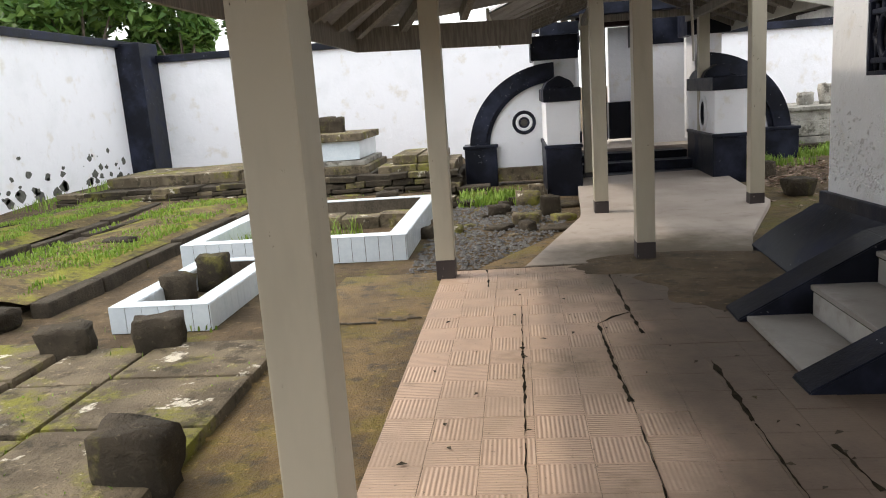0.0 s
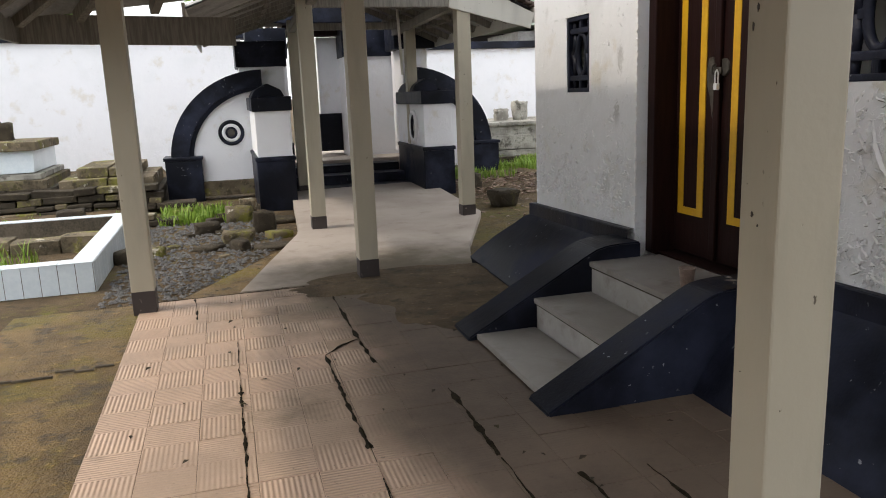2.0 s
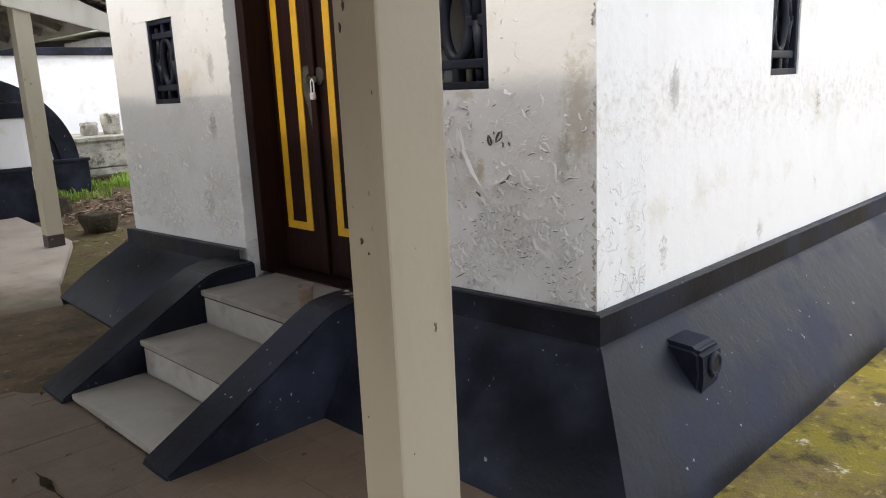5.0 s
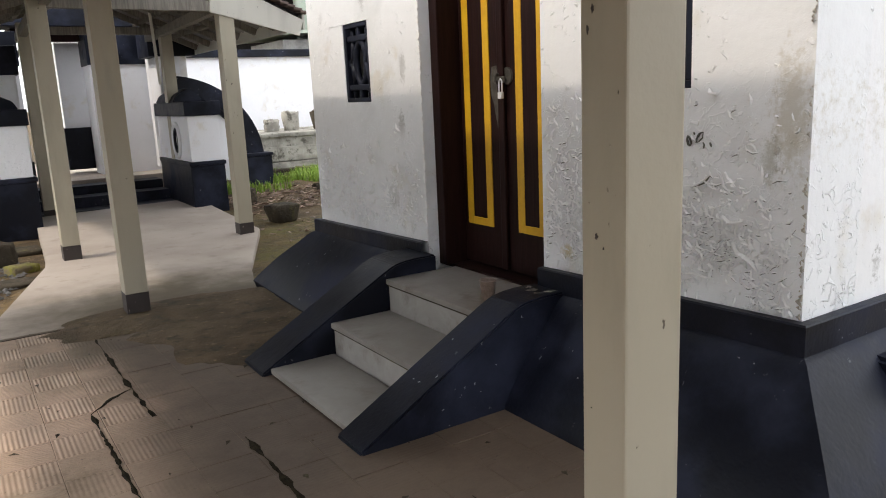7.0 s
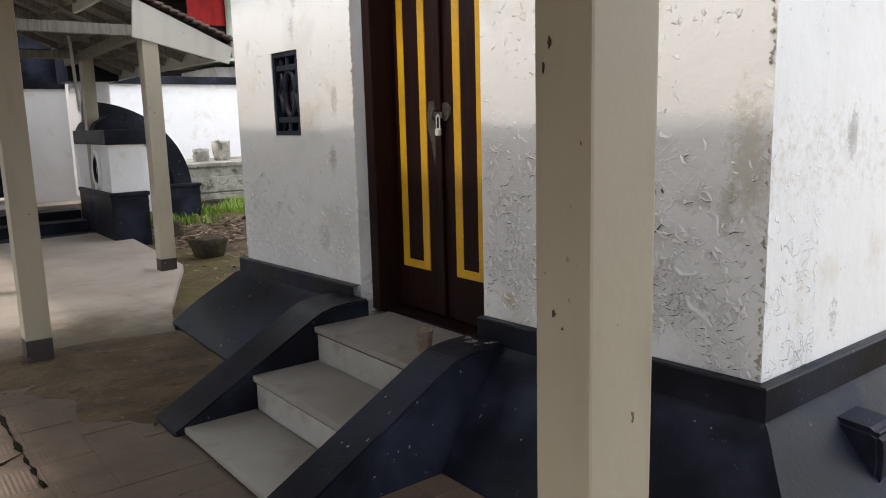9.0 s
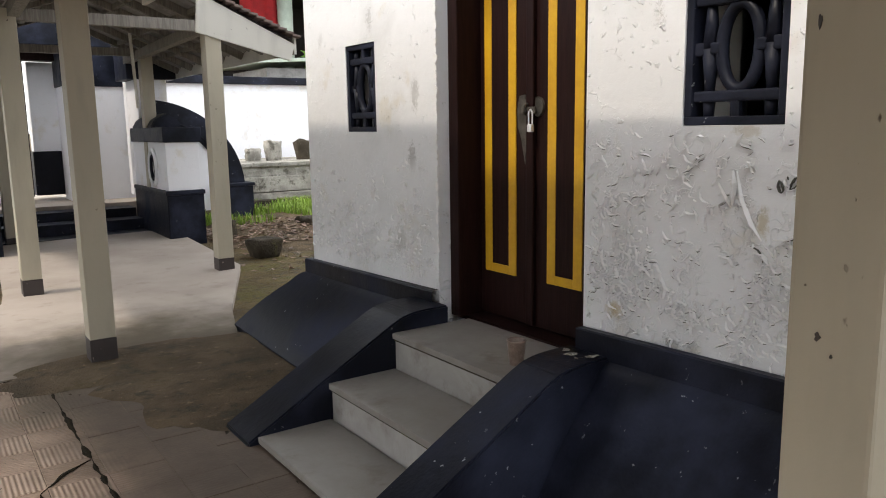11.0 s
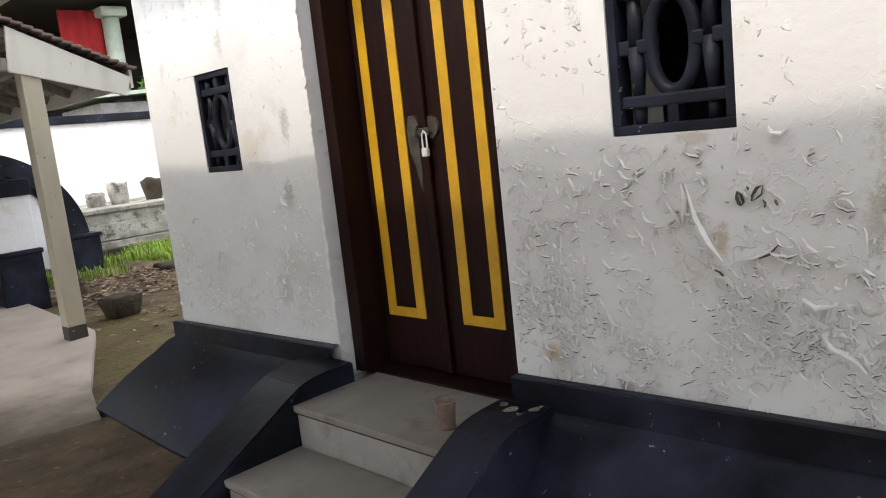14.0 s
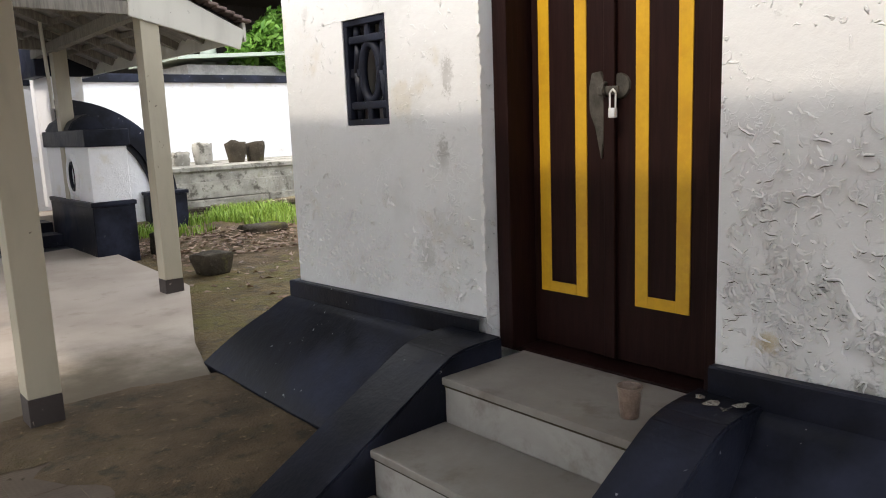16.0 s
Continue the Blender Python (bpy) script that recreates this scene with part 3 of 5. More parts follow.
# ---- pierced window grilles ----
def grille(name, y0, y1, z0, z1, m):
    """Cast grille facing -x, built at the given span; m lays it onto another wall."""
    win = thing(name, m @ Vector((0.02, (y0 + y1) / 2, z0)), "black cast grille with an oval in a small window", "window", kind="structure")
    w, h, cy, cz = y1 - y0, z1 - z0, (y0 + y1) / 2, (z0 + z1) / 2
    f = 0.028

    def put(label, bm, smooth=False):
        bm.transform(m)
        part(label, bm, BLACK, win, smooth=smooth)

    put("frame_rail", box(0.006, 0.075, y0 + 0.001, y1 - 0.001, z0 + 0.001, z0 + f, 0.004))
    put("frame_rail", box(0.006, 0.075, y0 + 0.001, y1 - 0.001, z1 - f, z1 - 0.001, 0.004))
    put("frame_stile", box(0.006, 0.075, y0 + 0.001, y0 + f, z0 + f, z1 - f, 0.004))
    put("frame_stile", box(0.006, 0.075, y1 - f, y1 - 0.001, z0 + f, z1 - f, 0.004))
    for zb in (z0 + 0.19 * h, z1 - 0.19 * h):
        put("crossbar", box(0.014, 0.066, y0 + f, y1 - f, zb - 0.017, zb + 0.017, 0.007))
    put("oval", ring((0.04, cy, cz), "x", 0.066, 0.128, 0.021), True)
    for side in (-1, 1):
        yb = cy + side * 0.30 * w
        bm = bmesh.new()
        rod((0.04, yb, z0 + f), (0.04, yb, z0 + 0.19 * h), 0.016, 0.021, bm=bm)
        rod((0.04, yb, z0 + 0.19 * h), (0.04, yb, cz), 0.014, 0.027, bm=bm)
        rod((0.04, yb, cz), (0.04, yb, z1 - 0.19 * h), 0.027, 0.014, bm=bm)
        rod((0.04, yb, z1 - 0.19 * h), (0.04, yb, z1 - f), 0.021, 0.016, bm=bm)
        put("baluster", bm, True)
        put("tie", box(0.018, 0.062, min(yb, cy + side * 0.5 * w), max(yb, cy + side * 0.5 * w), cz - 0.02, cz + 0.02, 0.006))
        put("tie", box(0.018, 0.062, min(cy + side * 0.06, yb), max(cy + side * 0.06, yb), cz - 0.018, cz + 0.018, 0.006))
    for zb in (z0 + 0.11 * h, z1 - 0.11 * h):
        put("knob", box(0.016, 0.064, cy - 0.018, cy + 0.018, min(zb, zb) - 0.045, zb + 0.045, 0.012))


grille("window_1", *W1, Matrix())
grille("window_2", *W2, Matrix())
grille("window_3", *W3, Matrix(((0, 1, 0, 0), (1, 0, 0, 0), (0, 0, 1, 0), (0, 0, 0, 1))))

# ---- entrance steps ----
SY0, SY1 = 1.268, 2.103
steps = thing("entrance_steps", (-0.6, 1.65, 0.0), "three worn grey marble steps up to the door", "steps", kind="structure")
for a, b, z, name in ((-1.0, -0.66, 0.032, "tread"), (-0.668, -0.325, 0.195, "tread"), (-0.338, 0.16, 0.365, "tread")):
    part(name, box(a, b, SY0, SY1, z - 0.028, z, 0.006), TROD, steps)
for a, b, z0, z1 in ((-0.652, -0.62, 0.0, 0.166), (-0.322, -0.29, 0.166, 0.336)):
    part("riser", box(a, b, SY0 + 0.001, SY1 - 0.001, z0, z1, 0.002), MARBLE, steps, "stained marble riser")
# dark strip under each nosing: the joint and its painted shadow line
for x, z in ((-0.656, 0.1665), (-0.326, 0.3365)):
    part("joint_shadow", box(x - 0.001, x + 0.01, SY0 + 0.002, SY1 - 0.002, z - 0.010, z + 0.001), ROCK, steps, "dark joint with the nosing's shadow painted in")
part("core", box(-0.28, 0.10, SY0 + 0.002, SY1 - 0.002, 0.0, 0.33), JOINT, steps)

for y0, y1 in ((SY1 - 0.004, 2.375), (1.060, SY0 + 0.004)):
    side = [(-1.045, -0.03), (-1.045, 0.012), (-0.68, 0.215), (-0.34, 0.402), (-0.28, 0.430), (-0.22, 0.443), (-0.15, 0.448), (-0.02, 0.448), (-0.02, -0.03)]
    cheek = part("step_cheek", prism(side, "y", y0, y1, bevel=0.008), BLACK)
    tagged(cheek, "sloping black painted cheek wall beside the steps", "cheek wall", "cheeks of the entrance steps", "structure")
bm = bmesh.new()
for cx, cy, r in ((-0.12, 1.17, 0.030), (-0.14, 1.12, 0.022), (-0.08, 1.10, 0.025), (-0.10, 1.22, 0.018)):
    bmesh.ops.create_circle(bm, cap_ends=True, segments=9, radius=r, matrix=Matrix.Translation((cx, cy, 0.4515)) @ Matrix.Diagonal((1, 0.6, 1, 1)))
for v in bm.verts:
    v.co += Vector((noise.noise(v.co * 60.0), noise.noise(v.co * 60.0 + Vector((5, 0, 0))), 0)) * 0.022
tagged(part("paint_spill", bm, PALE_STONE), "chipped pale patch on the cheek wall", "stain")

# clouded plastic cup with dregs, on the landing
cup = thing("plastic_cup", (-0.19, 1.40, 0.365), "clouded plastic cup with brown dregs on the top step", "cup")
bm = bmesh.new()
rows = []
for z, r in ((0.0, 0.027), (0.004, 0.029), (0.05, 0.033), (0.095, 0.038), (0.098, 0.041), (0.101, 0.038), (0.095, 0.036), (0.06, 0.0325), (0.058, 0.002)):
    rows.append([bm.verts.new((-0.19 + r * math.cos(math.tau * k / 18), 1.40 + r * math.sin(math.tau * k / 18), 0.366 + z)) for k in range(18)])
for a, b in zip(rows, rows[1:]):
    for k in range(18):
        bm.faces.new((a[k], a[(k + 1) % 18], b[(k + 1) % 18], b[k]))
bm.faces.new(rows[0][::-1])
part("cup_wall", bm, PLASTIC, cup, smooth=True)
part("dregs", rod((-0.19, 1.40, 0.405), (-0.19, 1.40, 0.424), 0.030, 0.0315, 18), DRY_LEAF, cup, "brown dregs in the cup")


# ---- posts ----
def post(x, y, top, band, wide=0.14, deep=0.14, foot=0.0):
    ob = thing("post", (x, y, foot), "cream painted square timber post with a dark foot", "post", "posts of the covered way")
    h, d = wide / 2, deep / 2
    bm = box(x - h, x + h, y - d, y + d, foot + band, top, 0.006)
    part("shaft", bm, POST, ob)
    part("foot_band", box(x - h - 0.001, x + h + 0.001, y - d - 0.001, y + d + 0.001, foot - 0.01, foot + band, 0.004), BAND, ob, "dark brown painted foot")
    return ob


for x, y, top, band, foot, wide, deep in (
        (-1.150, -0.360, 2.24, 0.12, 0.0, 0.146, 0.108), (-2.692, -0.495, 2.10, 0.12, 0.0, 0.124, 0.165), (-2.785, 3.475, 2.06, 0.14, 0.0, 0.14, 0.14),
        (-1.276, 3.775, 2.20, 0.14, 0.0, 0.14, 0.14), (-1.385, 5.81, 2.20, 0.12, 0.048, 0.14, 0.14), (0.180, 5.91, 2.16, 0.10, 0.050, 0.14, 0.14),
        (0.37, 8.90, 2.35, 0.06, 0.07, 0.14, 0.14), (-1.21, 8.90, 2.30, 0.06, 0.07, 0.14, 0.14), (-2.78, -4.40, 2.06, 0.12, 0.0, 0.14, 0.14),
        (-1.19, -4.30, 2.20, 0.12, 0.0, 0.14, 0.14)):
    post(x, y, top, band, wide, deep, foot)


chipped = bpy.data.objects["post"]
for y, z, r, tall in ((-0.345, 1.050, 0.0040, 1.4), (-0.362, 1.030, 0.002, 1.3), (-0.325, 1.407, 0.0028, 3.0), (-0.337, 1.44, 0.0035, 2.2), (-0.33, 0.72, 0.0014, 1.0)):
    outline = [(y + r * (0.8 + 0.3 * math.sin(5 * a + z * 40)) * math.cos(a), z + tall * r * (0.9 + 0.3 * math.sin(3 * a + y * 60)) * math.sin(a)) for a in np.linspace(0, math.tau, 11)[:-1]]
    part("paint_chip", prism(outline, "x", -1.2245, -1.215), BAND, chipped, "dark chip in the cream paint")


# ---- roofs over the floor and the walkway ----
def sheet(corners, rows_of, thick=0.012, waves=0):
    """A ribbed roofing sheet between four corners a, b (eave) and c, d (ridge)."""
    a, b, c, d = (Vector(p) for p in corners)
    bm = bmesh.new()
    n = max(2, rows_of)
    normal = (b - a).cross(d - a).normalized()
    lower, upper = [], []
    for k in range(n + 1):
        u = k / n
        bump = normal * (0.012 if k % 2 else -0.012)
        lower.append((bm.verts.new(a.lerp(b, u) + bump), bm.verts.new(d.lerp(c, u) + bump)))
        upper.append((bm.verts.new(a.lerp(b, u) + bump + normal * thick), bm.verts.new(d.lerp(c, u) + bump + normal * thick)))
    for k in range(n):
        bm.faces.new((lower[k][0], lower[k + 1][0], lower[k + 1][1], lower[k][1]))
        bm.faces.new((upper[k][0], upper[k][1], upper[k + 1][1], upper[k + 1][0]))
        bm.faces.new((lower[k][0], upper[k][0], upper[k + 1][0], lower[k + 1][0]))
    bmesh.ops.recalc_face_normals(bm, faces=bm.faces[:])
    return bm


def beam(a, b, w, h, bm=None):
    """A square timber from a to b, its top edge upright."""
    bm = bm or bmesh.new()
    a, b = Vector(a), Vector(b)
    along = (b - a).normalized()
    side = along.cross(Vector((0, 0, 1))).normalized()
    up = side.cross(along)
    m = Matrix((( *along, 0), (*side, 0), (*up, 0), (0, 0, 0, 1))).transposed()
    m.translation = (a + b) / 2
    length = (b - a).length
    return box(-length / 2, length / 2, -w / 2, w / 2, -h / 2, h / 2, 0.003, bm, m)


def pavilion_roof():
    roof = thing("pavilion_roof", (-2.1, 0.0, 1.9), "low sheet roof with painted timber rafters and fascia", "roof", kind="structure")
    W, E, S, N = -3.50, -0.74, -4.9, 4.40
    zw, ze, ridge_x, ridge_z = 1.90, 2.20, -2.05, 2.72
    a = (W, S, zw), (W, N, zw), (ridge_x, N - 1.3, ridge_z), (ridge_x, S + 1.3, ridge_z)
    part("roof_sheet", sheet(a, 90), SHEET, roof)
    b = (E, N, ze), (E, S, ze), (ridge_x, S + 1.3, ridge_z), (ridge_x, N - 1.3, ridge_z)
    part("roof_sheet", sheet(b, 90), SHEET, roof)
    for y, s in ((N, -1.3), (S, 1.3)):
        bm = bmesh.new()
        pts = [(W, y, zw), (E, y, ze), (ridge_x, y + s, ridge_z)]
        lo = [bm.verts.new(p) for p in pts]
        hi = [bm.verts.new((p[0], p[1], p[2] + 0.015)) for p in pts]
        bm.faces.new(lo), bm.faces.new(hi[::-1])
        part("roof_end", bm, SHEET, roof)
    for k in range(13):
        y = S + 0.5 + k * 0.72
        part("rafter", beam((W + 0.04, y, zw - 0.03), (ridge_x, min(max(y, S + 1.3), N - 1.3), ridge_z - 0.05), 0.06, 0.08), TIMBER, roof)
        part("rafter", beam((E - 0.04, y, ze - 0.04), (ridge_x, min(max(y, S + 1.3), N - 1.3), ridge_z - 0.05), 0.06, 0.08), TIMBER, roof)
    for x in (-3.1, -2.6):
        part("rafter", beam((x, N - 0.03, zw + (x - W) * 0.10 - 0.03), (x * 0.4 + ridge_x * 0.6, N - 1.0, 2.42), 0.06, 0.08), TIMBER, roof)
    part("fascia", beam((W, N, zw - 0.06), (-2.05, N, zw - 0.10), 0.025, 0.20), TIMBER, roof)
    part("fascia", beam((W, S, zw - 0.06), (W, N, zw - 0.06), 0.025, 0.20), TIMBER, roof)
    part("fascia", beam((E, S, ze - 0.05), (E, N, ze - 0.05), 0.025, 0.13), BOARD, roof)
    part("wall_plate", beam((-2.71, S + 0.4, 2.08), (-2.71, 3.5, 2.08), 0.09, 0.10), TIMBER, roof)
    part("wall_plate", beam((-1.13, S + 0.4, 2.22), (-1.24, 4.2, 2.22), 0.09, 0.10), TIMBER, roof)
    part("tie_beam", beam((-2.74, 3.36, 2.06), (-1.22, 3.86, 2.20), 0.08, 0.10), TIMBER, roof)
    part("tie_beam", beam((-2.72, -0.58, 2.06), (-1.10, -0.38, 2.20), 0.08, 0.10), TIMBER, roof)


pavilion_roof()


def walkway_roof():
    roof = thing("walkway_roof", (-0.5, 8.0, 2.0), "gabled walkway roof of grey sheets on painted rafters", "roof", kind="structure")
    W, E, N, cx, zr, ze = -2.40, 0.94, 9.75, -0.52, 2.71, 2.09
    part("roof_sheet", sheet(((E, 5.86, ze), (E, N, ze), (cx, N, zr), (cx, 5.86, zr)), 64), SHEET, roof)
    part("roof_sheet", sheet(((W, N, ze), (W, 4.40, ze - 0.12), (cx, 4.40, zr), (cx, N, zr)), 80), SHEET, roof)
    for k in range(7):
        y = 5.95 + k * 0.58
        part("rafter", beam((E - 0.03, y, ze - 0.04), (cx, y, zr - 0.05), 0.05, 0.07), TIMBER, roof)
        part("rafter", beam((W + 0.03, y, ze - 0.04), (cx, y, zr - 0.05), 0.05, 0.07), TIMBER, roof)
    for x, z in ((0.62, 2.18), (0.2, 2.36), (-0.2, 2.53), (-0.85, 2.55), (-1.25, 2.41), (-1.65, 2.28)):
        part("purlin", beam((x, 5.9, z + 0.01), (x, N, z + 0.01), 0.045, 0.05), TIMBER, roof)
    part("wall_plate", beam((0.17, 5.96, 2.19), (0.34, 9.7, 2.19), 0.08, 0.10), TIMBER, roof)
    part("wall_plate", beam((-1.37, 4.6, 2.19), (-1.20, 9.7, 2.19), 0.08, 0.10), TIMBER, roof)
    part("tie_beam", beam((-1.37, 5.83, 2.17), (0.17, 5.88, 2.17), 0.07, 0.09), TIMBER, roof)
    part("tie_beam", beam((-1.20, 8.95, 2.22), (0.34, 8.95, 2.22), 0.07, 0.09), TIMBER, roof)
    part("bargeboard", prism([(0.03, 2.115), (0.885, 1.905), (0.93, 2.055), (0.06, 2.445)], "y", 5.822, 5.852, bevel=0.004), BOARD, roof, "broad cream bargeboard that tapers to the eave")
    part("fascia", beam((E, 5.84, ze - 0.04), (E, N, ze - 0.04), 0.025, 0.16), BOARD, roof)
    part("fascia", beam((W, 4.40, ze - 0.16), (W, N, ze - 0.04), 0.025, 0.16), BOARD, roof)
    n = 19
    for k in range(n):
        u = (k + 0.5) / n
        p = Vector((E + 0.03, 5.84, ze + 0.012)).lerp(Vector((-0.30, 5.84, 2.63)), u)
        part("verge_tile", box(p.x - 0.045, p.x + 0.04, 5.78, 6.10, p.z, p.z + 0.024, 0.008, None, Matrix.Translation(p) @ Matrix.Rotation(0.16, 4, "Y") @ Matrix.Translation(-p)), ROOF_TILE, roof)
    part("hanging_rod", rod((0.10, 8.4, 2.42), (0.13, 8.4, 1.55), 0.018, sides=8), BOARD, roof, "white pipe hanging from the roof")


walkway_roof()


# ---- the gate in the yard wall ----
def quarter_band(cx, cz, r0, r1, side, y0, y1, bm=None, rz=1.0):
    """A quarter arch that rises from its outer foot towards the gate; side -1: foot to the west."""
    outer = [(cx + side * r1 * math.cos(a), cz + r1 * rz * math.sin(a)) for a in np.linspace(0, math.pi / 2, 22)]
    inner = [(cx + side * r0 * math.cos(a), cz + r0 * rz * math.sin(a)) for a in np.linspace(math.pi / 2, 0, 22)]
    bm = bm or bmesh.new()
    pts = outer + inner
    n = len(pts)
    lo = [bm.verts.new((p, y0, q)) for p, q in pts]
    hi = [bm.verts.new((p, y1, q)) for p, q in pts]
    for k in range(n):
        bm.faces.new((lo[k], lo[(k + 1) % n], hi[(k + 1) % n], hi[k]))
    h = n // 2
    for row in (lo, hi):
        for k in range(h - 1):
            bm.faces.new((row[k], row[k + 1], row[n - 2 - k], row[n - 1 - k]))
    bmesh.ops.recalc_face_normals(bm, faces=bm.faces[:])
    return bm


def gate():
    for side, cx in ((-1, -1.63), (1, 0.46)):
        west = side < 0
        r1 = 1.30 if west else 1.28
        wing = thing("gate_wing", (cx + side * 0.7, 9.6, 0), "white quarter-arch wing wall with a broad black rim", "gate wing", "wings of the gate", "structure")
        pts = [(cx, 0.25)] + [(cx + side * (r1 - 0.06) * math.cos(a), 0.50 + (r1 - 0.14) * math.sin(a)) for a in np.linspace(0, math.pi / 2, 18)]
        pts = [(cx, 0.0), (cx + side * (r1 - 0.06), 0.0)] + pts[1:]
        part("panel", prism(pts, "y", 9.56, 9.74), YARD_WALL, wing)
        part("rim", quarter_band(cx, 0.50, r1 - 0.24, r1, side, 9.48, 9.80, rz=0.93), BLACK, wing, "black painted arched rim")
        part("rim_fillet", quarter_band(cx, 0.50, r1 - 0.30, r1 - 0.23, side, 9.52, 9.76, rz=0.93), BLACK, wing)
        bx = cx + side * (r1 - 0.16)
        part("foot_block", box(bx - 0.24, bx + 0.24, 9.38, 9.86, -0.1, 0.52, 0.012), BLACK, wing, "black painted foot block")
        part("foot_cap", box(bx - 0.26, bx + 0.26, 9.36, 9.88, 0.52, 0.565, 0.01), BLACK, wing)
        part("ledge", box(min(cx, bx), max(cx, bx), 9.46, 9.60, 0.0, 0.20, 0.012), TOMB, wing, "mossy stone ledge")
        mx = cx + side * 0.47
        medal = part("medallion", ring((mx, 9.55, 0.86), "y", 0.15, 0.15, 0.028), BLACK, wing, "round black rimmed medallion", True)
        part("white_ring", ring((mx, 9.55, 0.86), "y", 0.105, 0.105, 0.028), YARD_WALL, medal, "", True)
        part("inner_ring", ring((mx, 9.55, 0.86), "y", 0.066, 0.066, 0.022), BLACK, medal, "", True)
        part("boss", rod((mx, 9.52, 0.86), (mx, 9.57, 0.86), 0.05, 0.06, 16), IRON, medal)
    # piers that flank the stair
    for x0, x1, y0 in ((-1.83, -1.41, 7.90), (0.31, 0.69, 8.05)):
        pier = thing("gate_pier", ((x0 + x1) / 2, y0, 0), "white plastered pier with black base and cap", "pier", "piers of the gate stair", "structure")
        back = 9.55
        part("base", box(x0 - 0.02, x1 + 0.02, y0, back, -0.1, 0.56, 0.01), BLACK, pier, "black painted base")
        part("base_cap", box(x0 - 0.035, x1 + 0.035, y0 - 0.015, back, 0.56, 0.61, 0.012), BLACK, pier)
        part("shaft", box(x0, x1, y0 + 0.02, back, 0.61, 1.16, 0.008), YARD_WALL, pier)
        part("cap", box(x0 - 0.03, x1 + 0.03, y0 - 0.01, back, 1.16, 1.33, 0.012), BLACK, pier, "black painted cap")
        part("crest", prism([(x0, 1.33), (x1, 1.33), (x1 - 0.05, 1.42), ((x0 + x1) / 2, 1.50), (x0 + 0.05, 1.42)], "y", y0 + 0.6, back, bevel=0.01), BLACK, pier)
        inner = x1 + 0.012 if x0 < -0.5 else x0 - 0.012
        disc = part("side_medallion", ring((inner, y0 + 0.55, 0.86), "x", 0.15, 0.21, 0.026), YARD_WALL, pier, "round white medallion", True)
        part("inner_ring", ring((inner, y0 + 0.55, 0.86), "x", 0.085, 0.14, 0.02), BLACK, disc, "", True)
    # stair and threshold
    stair = thing("gate_steps", (-0.5, 9.3, 0), "dark painted steps up into the gate", "steps", kind="structure")
    for y, z in ((8.86, 0.07), (9.22, 0.20), (9.58, 0.31)):
        part("step", box(-1.38, 0.29, y, y + 0.36, -0.1, z, 0.01), BLACK, stair)
    part("landing", box(-1.55, 0.80, 9.94, 14.2, -0.1, 0.36, 0.01), CEMENT, stair, "pale cement landing inside the gate")
    # gate house: side walls, lintel, dark door frame
    house = thing("gate_house", (-0.5, 10.8, 0.4), "white plastered gatehouse with black bands and dark timber door", "gatehouse", kind="structure")
    for x0, x1 in ((-1.75, -1.18), (-0.30, 0.72)):
        part("jamb_wall", box(x0, x1, 10.55, 11.1, 0.0, 1.98, 0.006), YARD_WALL, house)
        part("jamb_band", box(x0 - 0.02, x1 + 0.02, 10.52, 11.12, 1.90, 2.35, 0.01), BLACK, house, "black painted band")
        if x0 < -1:
            part("jamb_base", box(x0 - 0.02, x1 + 0.02, 10.52, 11.12, 0.40, 0.62, 0.01), BLACK, house)
    part("corner_column", box(0.44, 0.56, 10.30, 10.46, 0.42, 2.0, 0.01), YARD_WALL, house)
    part("corner_column", box(0.60, 0.70, 10.34, 10.46, 0.42, 2.0, 0.01), YARD_WALL, house)
    part("pier_panel", box(-0.64, -0.18, 11.15, 11.4, 1.03, 2.25, 0.01), YARD_WALL, house)
    part("pier_base", box(-0.66, -0.16, 11.12, 11.42, 0.42, 1.03, 0.01), BLACK, house)
    part("door_post", box(-0.80, -0.70, 11.0, 11.14, 0.42, 2.3, 0.006), DOOR, house, "dark brown timber door post")
    part("door_head", box(-1.18, 0.02, 10.9, 11.14, 2.25, 2.42, 0.01), DOOR, house)
    part("lintel", box(-1.85, 0.85, 10.5, 11.15, 2.42, 2.9, 0.01), BLACK, house, "black painted lintel")
    part("tower", box(-1.92, -1.30, 9.62, 10.4, 1.30, 1.75, 0.01), YARD_WALL, house)
    part("tower_cap", box(-1.96, -1.26, 9.58, 10.44, 1.75, 2.10, 0.015), BLACK, house)
    part("tower", box(0.42, 0.80, 9.62, 10.2, 1.30, 1.95, 0.01), YARD_WALL, house)
    part("tower_cap", box(0.30, 0.92, 9.58, 10.24, 1.95, 2.40, 0.015), BLACK, house)


gate()


# ---- yard walls ----
def yard_wall(name, x0, x1, y0, y1, z1, label):
    ob = thing(name, ((x0 + x1) / 2, (y0 + y1) / 2, 0), label, "wall", kind="structure")
    part("wall_face", box(x0, x1, y0, y1, -0.3, z1), YARD_WALL, ob)
    part("coping", box(x0 - 0.09, x1 + 0.09, y0 - 0.09, y1 + 0.09, z1, z1 + 0.14, 0.015), BLACK, ob, "dark weathered coping")
    return ob


